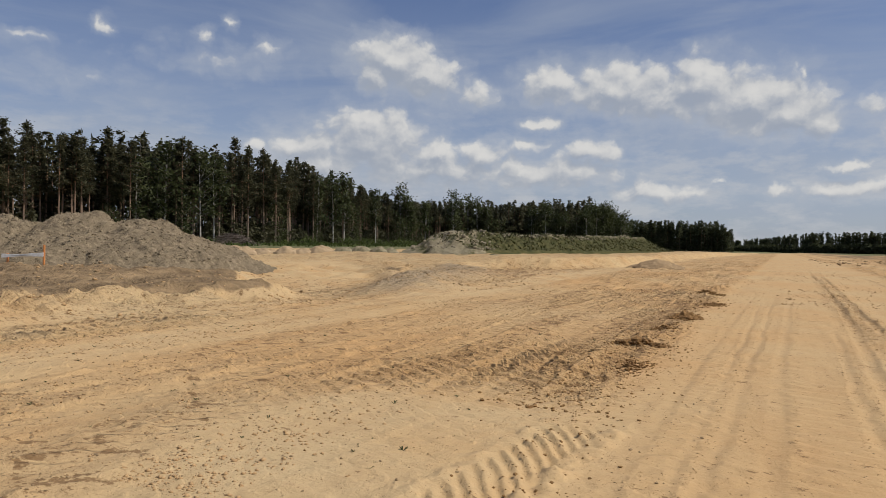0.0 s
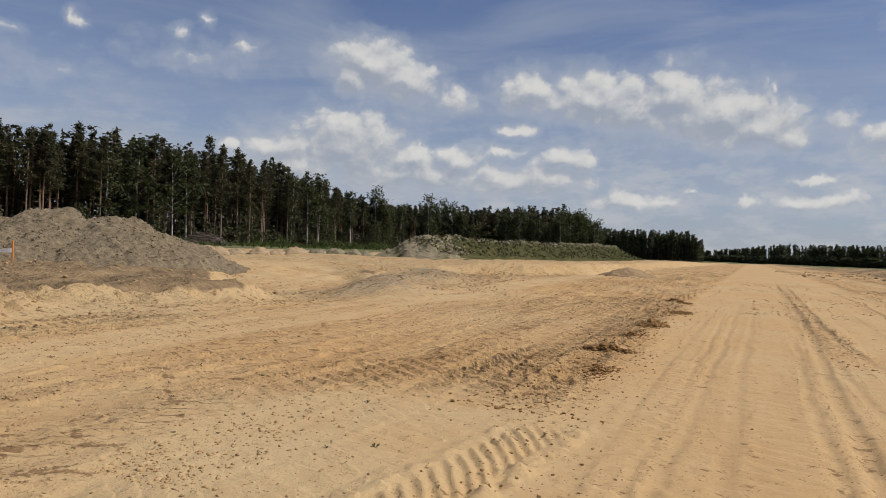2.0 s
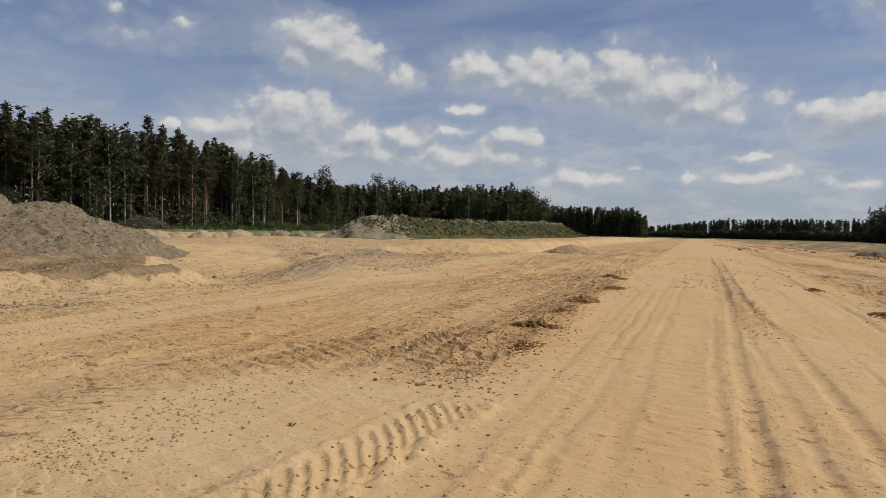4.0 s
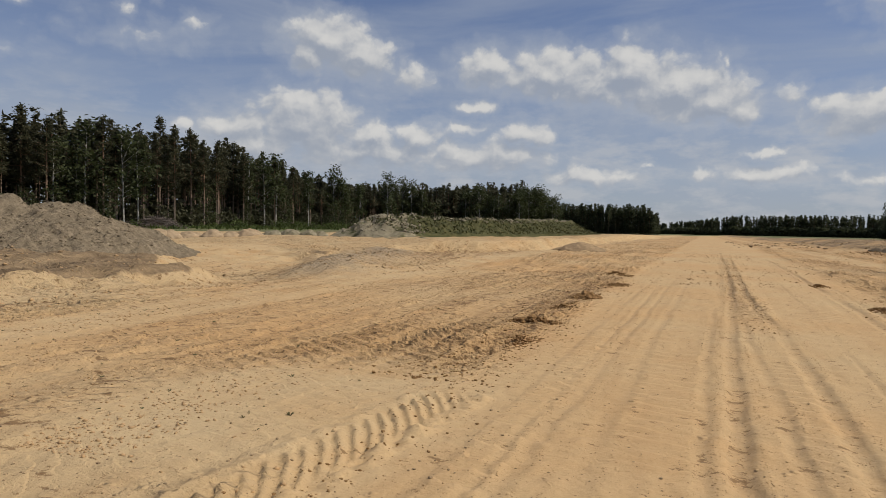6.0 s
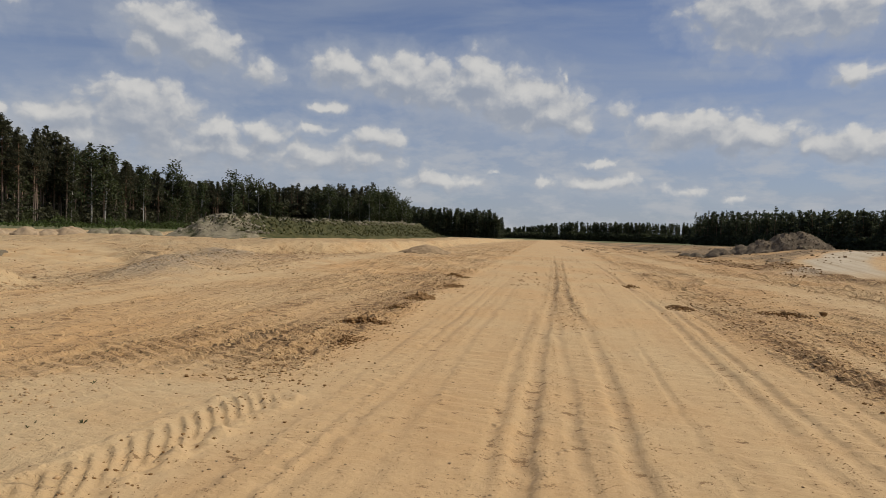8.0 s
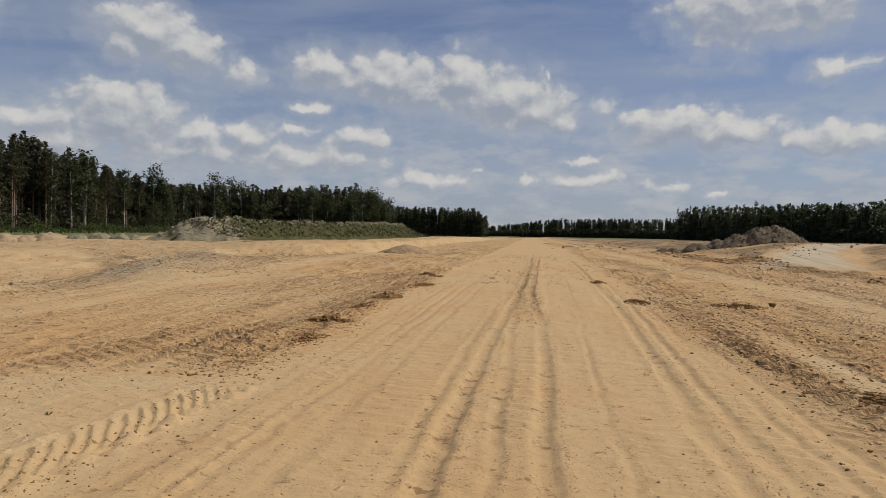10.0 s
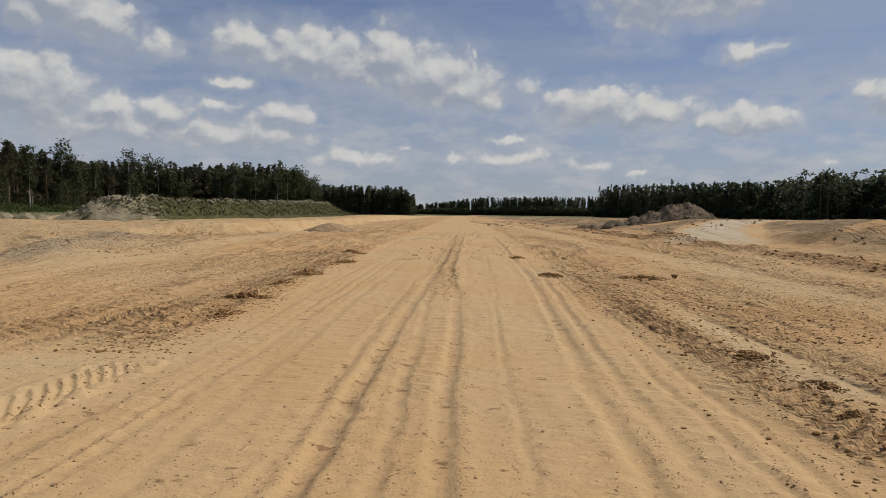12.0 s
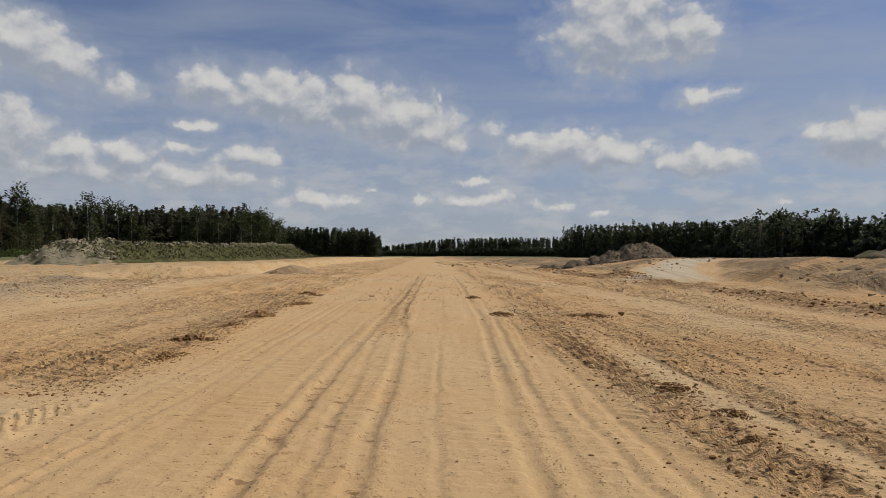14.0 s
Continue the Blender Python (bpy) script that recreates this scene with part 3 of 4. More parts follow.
    worn = sm(-0.25, 0.35, vnoise(x * 0.55 + 9, y * 0.14, 95))
    tracks = worn * sm(0.48, 0.36, np.abs(off)) * (0.075 * bar - 0.01) + 0.04 * sm(0.36, 0.5, np.abs(off)) * (0.5 + fbm(x, y, 3.0, 2, 96))
    z = z + rough * sm(16, 28, y) * sm(110, 80, y) * 0.10 * np.maximum(fbm(x, y * 0.8, 1.1, 3, 103, 0.6), -0.1)
    crisp = np.maximum(vnoise(x * 7.0, y * 5.0, 98) + 0.6 * vnoise(x * 13, y * 10, 99) - 0.35, 0)
    z = z + near * rough * (0.8 * tracks + 0.022 * crisp * (0.6 + 0.6 * vnoise(x * 0.4, y * 0.3, 100)) + 0.018 * streaks + 0.018 * lumps * (0.7 + 0.6 * vnoise(x * 0.5, y * 0.3, 53)))
    churn = sm(0.95, 0.2, np.abs(x + 4.15 + 0.2 * wob)) * sm(6.8, 8.2, y) * sm(27, 18, y) + 0.9 * sm(0.8, 0.2, np.abs(x - 2.95 - 0.3 * wob)) * sm(3, 4, y) * sm(19, 12, y) \
        + 0.8 * sm(1.3, 0.3, np.hypot(x - 4.6, (y - 16.4) / 1.2))
    strip = sm(0.55, 0.15, np.abs(x - np.interp(y, (12, 20, 38, 60), (-0.5, -0.45, -0.15, 0.2)))) * sm(11, 17, y) * sm(60, 40, y)
    churn = churn + 0.8 * strip
    z = z + churn * sm(-0.35, 0.4, vnoise(x * 1.1, y * 0.8, 66)) * (0.04 * np.maximum(fbm(x, y, 2.6, 5, 61, 0.72), -0.25) + 0.026 * np.maximum(fbm(x, y, 7.0, 3, 62, 0.7), -0.2) + 0.01)
    z = z + (0.10 * fbm(x, y, 0.8, 4, 18, 0.6) * sm(0.5, 1, left) + 0.07 * np.maximum(fbm(x, y, 2.4, 4, 28, 0.7), -0.2) * sm(0.15, 0.5, left)) * (1 - 0.8 * in_ramp) * near
    z = z + 0.36 * fbm(x, y, 0.3, 4, 17, 0.55) * sm(0.02, 0.3, right) * (1 - in_rr) * near
    z = z + 0.22 * fbm(x, y, 0.75, 4, 19, 0.6) * sm(0.05, 0.25, right) * (1 - in_rr) * near
    z = z + near * (0.006 * fbm(x, y, 4.5, 3, 71) + 0.004 * fbm(x, y, 14, 2, 72))
    far_out = sm(160, 320, np.hypot(x, y))
    z = z * (1 - 0.6 * far_out)
    masks = {
        # the last term of this mask darkens the ruts by their depth
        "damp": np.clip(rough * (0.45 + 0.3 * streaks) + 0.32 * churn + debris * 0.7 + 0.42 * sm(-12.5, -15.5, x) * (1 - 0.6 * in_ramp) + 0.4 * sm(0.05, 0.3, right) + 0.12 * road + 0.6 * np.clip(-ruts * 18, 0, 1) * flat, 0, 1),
        "pale": np.clip(smooth_l * flat + 0.35 * road + 0.5 * hollow + 0.6 * in_ramp + 0.9 * sm(-10.5, -14, x), 0, 1),
        "soil": np.clip(sm(0.5, 0.85, left) * (1 - in_ramp) * sm(30, 24, y) * sm(-42, -34, x)
                        + sm(0.03, 0.25, right) * (1 - in_rr * sm(3.2, 2.0, rd)) * (0.6 + 0.4 * wob), 0, 1),
        "gravel": bank,
        "rough": np.clip(rough * (0.35 + 0.65 * worn) + 0.7 * churn + debris + 0.8 * sm(0.05, 0.4, left) * (1 - 0.8 * in_ramp) + 0.8 * sm(0.03, 0.2, right) * (1 - in_rr), 0, 1),
        "lug": np.clip(lug, 0, 1),
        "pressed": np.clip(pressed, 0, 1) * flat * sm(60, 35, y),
        "chalk": in_rr * sm(0.5, -0.4, rd - 1.6 - 1.6 * sm(0.35, -0.1, rs) - 0.4 * wob) * sm(-0.08, 0.25, rs),
        "grass": np.clip(sm(-55, -66, x - 0.1 * y) + sm(-34, -60, x) * sm(52, 62, y) + sm(40, 60, x) * 0.75 + sm(-22, -26, x) * sm(118, 135, y) + 0.8 * sm(200, 300, np.hypot(x, y)) * sm(20, 32, np.abs(x)), 0, 1),
    }
    # the haul road on the terrace keeps clear of turf and soil
    hd, hs = along(x, y, -24.0, 29.0, -60.0, 44.0)
    haul = sm(5.0, 3.0, hd) * sm(-0.1, 0.05, hs)
    masks["pale"] = np.maximum(masks["pale"], haul * 0.8)
    for k in ("soil", "grass"):
        masks[k] = masks[k] * (1 - haul)
    return z, masks


def ground_z(x, y):
    return float(relief(np.array([x]), np.array([y]))[0][0])


def outward(start, legs):
    """Grid lines from a start: legs of (end, first step, growth)."""
    v, out = start, [start]
    for end, step, growth in legs:
        while v < end:
            v += step
            step *= growth
            out.append(v)
    return np.array(out)


def grid_mesh(name, xs, ys, zs, masks=None):
    nx, ny = len(xs), len(ys)
    gx, gy = np.meshgrid(xs, ys)
    co = np.stack([gx, gy, zs], -1).reshape(-1, 3)
    i = (np.arange(ny - 1)[:, None] * nx + np.arange(nx - 1)[None]).ravel()
    faces = np.stack([i, i + 1, i + 1 + nx, i + nx], 1)
    me = bpy.data.meshes.new(name)
    me.vertices.add(len(co))
    me.vertices.foreach_set("co", co.astype(np.float32).ravel())
    me.loops.add(faces.size)
    me.loops.foreach_set("vertex_index", faces.astype(np.int32).ravel())
    me.polygons.add(len(faces))
    me.polygons.foreach_set("loop_start", np.arange(0, faces.size, 4, dtype=np.int32))
    me.polygons.foreach_set("use_smooth", np.ones(len(faces), bool))
    for k, v in (masks or {}).items():
        a = me.attributes.new(k, "FLOAT", "POINT")
        a.data.foreach_set("value", np.asarray(v, np.float32).ravel())
    me.update()
    me.validate()
    return me


def build_ground():
    xs = np.unique(np.round(np.concatenate([np.arange(-4.7, -3.2, 0.025), np.arange(-3.2, 4.4, 0.035), -outward(4.7, ((12.5, 0.05, 1.0), (30, 0.05, 1.03), (3200, 0.2, 1.08))),
                                            outward(4.4, ((9.5, 0.05, 1.0), (30, 0.05, 1.03), (3200, 0.25, 1.08)))]), 4))
    ys = outward(2.1, ((8.5, 0.028, 1.0), (26, 0.03, 1.011), (75, 0.17, 1.016), (3200, 0.7, 1.07)))
    ys = np.concatenate([-np.geomspace(3200, 4, 30), np.linspace(-3, 2.0, 24), ys])
    gx, gy = np.meshgrid(xs, ys)
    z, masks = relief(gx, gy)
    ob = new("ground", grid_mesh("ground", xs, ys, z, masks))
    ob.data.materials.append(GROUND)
    tagged(ob, "graded pale yellow sand with tyre ruts and churned soil", "ground", kind="structure")


build_ground()

# ---- things ----
def from_arrays(name, verts, faces, mat, smooth=False):
    me = bpy.data.meshes.new(name)
    me.from_pydata([tuple(v) for v in verts], [], [tuple(f) for f in faces])
    if smooth:
        me.polygons.foreach_set("use_smooth", np.ones(len(me.polygons), bool))
    me.materials.append(mat)
    me.update()
    return me


def part(name, me, parent, label=""):
    ob = new(name, me)
    ob.parent = parent
    return tagged(ob, label)


def heap_mesh(name, half_x, half_y, profile, mat, step, cx, cy, angle=0.0, turf=None, sink=0.15):
    """A heap of earth on the ground: profile(u, v) gives its height over the ground at a local place."""
    us, vs = np.arange(-half_x, half_x + step, step), np.arange(-half_y, half_y + step, step)
    gu, gv = np.meshgrid(us, vs)
    h = profile(gu, gv)
    c, s = math.cos(angle), math.sin(angle)
    base = relief(cx + gu * c - gv * s, cy + gu * s + gv * c)[0] - ground_z(cx, cy)
    rim = np.minimum(half_x - np.abs(gu), half_y - np.abs(gv))
    h = h - 2.0 * sm(0.12 * half_y, 0.0, rim)
    z = np.where(h > 0.02, base + h, base - sink)
    masks = {"turf": turf(gu, gv, h)} if turf else None
    me = grid_mesh(name, us, vs, z, masks)
    me.materials.append(mat)
    ob = new(name, me)
    ob.matrix_world = pose(cx, cy, ground_z(cx, cy), 0, 0, math.degrees(angle))
    return ob


def cones(peaks, slope, rough, seed, grain=1.0):
    def profile(u, v):
        h = np.full(u.shape, -9.0)
        for pu, pv, ph in peaks:
            d = np.hypot(u - pu, v - pv)
            h = np.maximum(h, ph - slope * (np.sqrt(d * d + 0.5) - 0.7))
        h = h + rough * (fbm(u, v, 0.5 * grain, 3, seed) * 0.7 + fbm(u, v, 1.7 * grain, 5, seed + 7, 0.72) * 0.9)
        return h * sm(-0.25, 0.3, h)
    return profile


def soil_mounds():
    ob = heap_mesh("soil_mound", 11, 8.5, cones([(1.6, 1.3, 2.05), (0.0, 0.0, 2.1), (-2.6, -1.6, 1.95), (-6.0, -2.5, 1.5), (3.6, 3.6, 1.0), (1.0, -1.4, 1.4)], 0.5, 0.10, 11), M_SOIL, 0.08, -27.6, 18.6, sink=0.4)
    tagged(ob, "large grey-brown topsoil mound with clods on the sand terrace", "soil mound")
    strew(ob, 7000, 0.2, 0.015, 0.075, M_SOIL, 41)

    def ridge(u, v):
        half = 38.5
        end = sm(-half, -half + 4, u) * sm(half + 2, half - 9, u)
        w = 3.8 - np.abs(v + 0.6 * vnoise(u * 0.15, u * 0, 5))
        h = np.clip(w * 0.62, -1, 1.75 + 0.85 * sm(-12, 34, u) + 0.2 * vnoise(u * 0.2, v * 0, 8)) * end
        h = h + 0.16 * fbm(u, v, 0.7, 3, 33) + 0.2 * fbm(u, v, 1.5, 3, 34, 0.65) * sm(0.1, 1.2, h)
        return np.where(end < 0.03, -1, h)

    ob = heap_mesh("earth_berm", 42, 7, ridge, M_BERM, 0.22, -24.3, 84.5, radians(86.5), sink=0.6,
                   turf=lambda u, v, h: np.clip(0.9 - 0.35 * sm(0.8, 1.0, h / (1.95 + 0.85 * sm(-12, 34, u))) - 0.5 * sm(-30, -36, u), 0, 1))
    tagged(ob, "long flat-topped earth berm with grassy sides and pale clods", "earth berm")
    dress_berm(ob)
    ob = heap_mesh("brown_mound", 13, 5, cones([(0.0, 0, 1.5), (1.8, 0.2, 1.75), (-2.2, 0, 1.2), (-4, 0.3, 0.8), (-6.5, 0.2, 0.7), (-9, 0.4, 0.6)], 0.62, 0.16, 61), M_BROWN, 0.16, 24.0, 76.0, sink=0.7, turf=lambda u, v, h: 0.25 + 0 * u)
    tagged(ob, "brown soil mound with patches of weeds behind the sand strip", "soil mound")
    strew(ob, 900, 0.2, 0.03, 0.13, M_BROWN, 43)
    ob = heap_mesh("dark_mound", 7, 6, cones([(0, 0, 1.1), (3, 0.5, 1.4), (-2.5, 0, 0.6)], 0.42, 0.10, 67), M_BROWN, 0.2, 35.5, 47.0, sink=0.7, turf=lambda u, v, h: 0.5 + 0 * u)
    tagged(ob, "dark weedy soil mound on the sand bank", "soil mound")
    ob = heap_mesh("sand_heap", 3.2, 2.2, cones([(0, 0, 0.75), (1.0, 0.2, 0.45), (-1.6, 0.2, 0.28)], 0.5, 0.09, 71), M_CRUMB, 0.1, -10.9, 55.5, sink=0.5)
    tagged(ob, "small heap of loose sand on the graded strip", "sand heap")
    low = random.Random(5)
    for k in range(13):                                     # row of tipped heaps before the wood
        f = k / 12
        x, y = -42.5 + 13 * f + low.uniform(-0.4, 0.4), 37.5 + 11.5 * f + low.uniform(-0.5, 0.5)
        h = (0.55 - 0.15 * f) * low.uniform(0.75, 1.2)
        ob = heap_mesh("tipped_heap", 1.5, 1.5, cones([(0, 0, h), (low.uniform(-0.4, 0.4), 0.3, h * 0.7)], 0.85, 0.09, 100 + k), M_SANDHEAP if f < 0.6 else M_BERM, 0.08, x, y, sink=0.7,
                       turf=(lambda u, v, h: 0.3 + 0 * u) if f >= 0.6 else None)
        tagged(ob, "tipped heap of pale sand beside the haul road" if f < 0.6 else "tipped heap of weedy rubble beside the haul road", "sand heap", group="row of tipped heaps")


def lump(r, rnd, squash=0.7):
    """A clod of earth: verts and faces of a knobbly ball."""
    bm = bmesh.new()
    bmesh.ops.create_icosphere(bm, subdivisions=1, radius=r)
    for v in bm.verts:
        v.co *= rnd.uniform(0.5, 1.3)
        v.co.z *= squash
    verts, faces = [v.co.copy() for v in bm.verts], [[v.index for v in f.verts] for f in bm.faces]
    bm.free()
    return np.array(verts), faces


def scatter(name, spots, mat, seed, label, category):
    """Many clods in one mesh; spots yields x, y and radius."""
    rnd = random.Random(seed)
    kinds = [lump(1.0, rnd) for _ in range(8)]
    verts, faces = [], []
    spots = list(spots)
    zs = relief(np.array([s[0] for s in spots]), np.array([s[1] for s in spots]))[0]
    for (x, y, r), z in zip(spots, zs):
        kv, kf = kinds[rnd.randrange(8)]
        a = rnd.uniform(0, 6.28)
        c, s = math.cos(a), math.sin(a)
        n = scatter.count
        p = np.stack([x + r * (kv[:, 0] * c - kv[:, 1] * s), y + r * (kv[:, 0] * s + kv[:, 1] * c), z + r * (kv[:, 2] + 0.1)], -1)
        verts.append(p)
        faces += [[i + n for i in f] for f in kf]
        scatter.count += len(kv)
    scatter.count = 0
    ob = new(name, from_arrays(name, np.concatenate(verts), faces, mat))
    return tagged(ob, label, category, kind="stuff")


scatter.count = 0


# ---- trees ----
def tube(points, radii, sides=6):
    """A tapered limb through the points: verts and faces."""
    verts, faces = [], []
    for k, (p, r) in enumerate(zip(points, radii)):
        d = Vector(points[min(k + 1, len(points) - 1)]) - Vector(points[max(k - 1, 0)])
        d.normalize()
        a = d.orthogonal().normalized()
        b = d.cross(a)
        for s in range(sides):
            t = 2 * math.pi * s / sides
            verts.append(tuple(Vector(p) + r * (math.cos(t) * a + math.sin(t) * b)))
        if k:
            o = (k - 1) * sides
            faces += [(o + s, o + (s + 1) % sides, o + sides + (s + 1) % sides, o + sides + s) for s in range(sides)]
    return verts, faces


class Pile:
    """Gathers verts and faces of one mesh."""
    def __init__(self):
        self.v, self.f = [], []

    def add(self, verts, faces):
        n = len(self.v)
        self.v += [tuple(p) for p in verts]
        self.f += [tuple(i + n for i in f) for f in faces]

    def leaf(self, p, size, wide, rnd, flat=0.5):
        """A spray of leaves: one bent blade of four corners."""
        a = Vector((rnd.gauss(0, 1), rnd.gauss(0, 1), rnd.gauss(0, flat))).normalized()
        b = a.cross(Vector((rnd.gauss(0, 0.6), rnd.gauss(0, 0.6), 1))).normalized()
        q = Vector(p)
        n = len(self.v)
        self.v += [tuple(q - a * size), tuple(q + b * wide * rnd.uniform(0.7, 1.2)), tuple(q + a * size * rnd.uniform(0.7, 1.1)), tuple(q - b * wide)]
        self.f.append((n, n + 1, n + 2, n + 3))

    def mesh(self, name, mat, smooth=False):
        return from_arrays(name, self.v, self.f, mat, smooth)


def pine(rnd, tall, bare, detail=1.0, wood=None, crown=None, at=(0, 0, 0), big=1.0):
    """A forest pine: bent bare trunk, short dead limbs and an open crown of tufts on uneven limbs."""
    wood, crown = wood or Pile(), crown or Pile()
    ox, oy, oz = at
    lean, bend = rnd.uniform(-0.4, 0.4), rnd.uniform(-0.3, 0.3)
    def axis(f):
        return Vector((ox + lean * f + bend * math.sin(3 * f), oy + bend * f, oz + tall * f))
    steps = 7 if detail >= 1 else 3
    fs = [k / steps for k in range(steps + 1)]
    r0 = 0.011 * tall * rnd.uniform(0.8, 1.15)
    wood.add(*tube([axis(f) - Vector((0, 0, 0.3 if f == 0 else 0)) for f in fs], [r0 * (1.0 - 0.9 * f) + 0.01 for f in fs], 7 if detail >= 1 else 4))
    if detail >= 1:
        for k in range(14):
            f = rnd.uniform(0.22, bare + 0.1)
            t, ln = rnd.uniform(0, 6.28), rnd.uniform(0.4, 1.5)
            p = axis(f)
            wood.add(*tube([p, p + Vector((math.cos(t) * ln, math.sin(t) * ln, rnd.uniform(-0.2, 0.3)))], [0.03, 0.008], 3))
    n = int((46 if detail >= 1 else 26) * (1 - bare) / 0.5)
    n = n // 2 if detail < 0.4 else n
    lop = rnd.uniform(0, 6.28)
    for k in range(n):
        f = bare + (1 - bare) * (k + rnd.random()) / n
        g = (f - bare) / (1 - bare)
        t = rnd.uniform(0, 6.28)
        ln = tall * 0.135 * (min(1.0, 0.5 + g * 2.4)) * (1.03 - g) ** 0.95 * rnd.uniform(0.5, 1.35) * (1 + 0.3 * math.cos(t - lop)) + 0.15
        p = axis(f)
        q = p + Vector((math.cos(t) * ln, math.sin(t) * ln, ln * rnd.uniform(-0.1, 0.45)))
        if detail >= 1:
            wood.add(*tube([p, q], [0.035, 0.01], 3))
        tufts = 4 if detail >= 1 else 2
        for j in range(tufts):
            c = p.lerp(q, 0.35 + 0.7 * (j + rnd.random() * 0.6) / tufts)
            for _ in range(9 if detail >= 1 else 3):
                s = 0.25 if detail >= 1 else 0.62 * big
                crown.leaf((c.x + rnd.gauss(0, 0.28), c.y + rnd.gauss(0, 0.28), c.z + rnd.gauss(0, 0.2)), s * rnd.uniform(0.6, 1.3), s * 0.5, rnd, 0.5)
    return wood, crown


def broadleaf(rnd, tall, spread, low=0.25, detail=1.0, wood=None, crown=None, at=(0, 0, 0), big=1.0):
    """A birch or alder: slim trunk that forks, limbs, and leaves in clumps with gaps between."""
    wood, crown = wood or Pile(), crown or Pile()
    o = Vector(at)
    r0 = 0.010 * tall
    lean = Vector((rnd.uniform(-0.5, 0.5), rnd.uniform(-0.5, 0.5), 0))
    top = o + lean + Vector((0, 0, tall * 0.92))
    wood.add(*tube([o - Vector((0, 0, 0.3)), o + lean * 0.3 + Vector((0, 0, tall * 0.4)), top], [r0, r0 * 0.65, 0.02], 6 if detail >= 1 else 4))
    n = 26 if detail >= 1 else 12
    for k in range(n):
        f = low + (1 - low) * (k + rnd.random()) / n
        g = (f - low) / (1 - low)
        t = rnd.uniform(0, 6.28)
        ln = spread * (0.35 + 0.9 * math.sin(math.pi * min(1, 0.18 + 0.8 * g))) * rnd.uniform(0.5, 1.15)
        p = o + lean * f + Vector((0, 0, tall * f * 0.96))
        q = p + Vector((math.cos(t) * ln, math.sin(t) * ln, ln * rnd.uniform(0.1, 0.7)))
        if detail >= 1:
            wood.add(*tube([p - Vector((0, 0, ln * 0.3)), q], [0.04, 0.01], 3))
        for _ in range(26 if detail >= 1 else 13 if detail >= 0.5 else 9):
            s = (0.26 if detail >= 1 else 0.55 * big) * (0.6 + 0.05 * tall)
            c = p.lerp(q, rnd.uniform(0.3, 1.1))
            w = 0.16 * spread + 0.2 if detail >= 1 else 0.11 * spread + 0.12
            crown.leaf((c.x + rnd.gauss(0, w), c.y + rnd.gauss(0, w), c.z + rnd.gauss(0, w * 0.8)), s * rnd.uniform(0.6, 1.2), s * 0.6, rnd, 0.8)
    return wood, crown


def tree_thing(name, wood, crown, bark, leaves, label):
    e = new(name)
    part("trunk", wood.mesh("trunk", bark, True), e)
    part("crown", crown.mesh("crown", leaves), e)
    return tagged(e, label, "tree", group="trees at the edge of the wood")


def plant(kinds, spots, rnd):
    """Sets copies of the kinds on the spots (x, y, scale)."""
    used = set()
    for x, y, s in spots:
        k = rnd.randrange(len(kinds))
        m = pose(x, y, ground_z(x, y) - 0.05, 0, 0, rnd.uniform(0, 360)) @ Matrix.Diagonal((s * rnd.uniform(0.9, 1.15), s * rnd.uniform(0.9, 1.15), s, 1))
        if k in used:
            copy_thing(kinds[k], m)
        else:
            used.add(k)
            kinds[k].matrix_basis = m


def left_edge(f):
    """The edge of the wood on one side, from near (0) to far (1)."""
    pts = ((-118, 8), (-96, 50), (-92, 100), (-100, 165), (-98, 212), (-60, 216), (-50, 232))
    f = f * (len(pts) - 1)
    i = min(int(f), len(pts) - 2)
    u = f - i
    return pts[i][0] * (1 - u) + pts[i + 1][0] * u, pts[i][1] * (1 - u) + pts[i + 1][1] * u


def height_of(f):
    """How tall the wood stands along its edge, as a share."""
    return float(np.interp(f, (0, 0.17, 0.25, 0.33, 0.40, 0.47, 0.55, 0.67, 0.83, 0.94, 1), (0.88, 0.92, 1.03, 1.08, 1.03, 0.88, 0.80, 0.86, 0.84, 0.95, 0.72)))


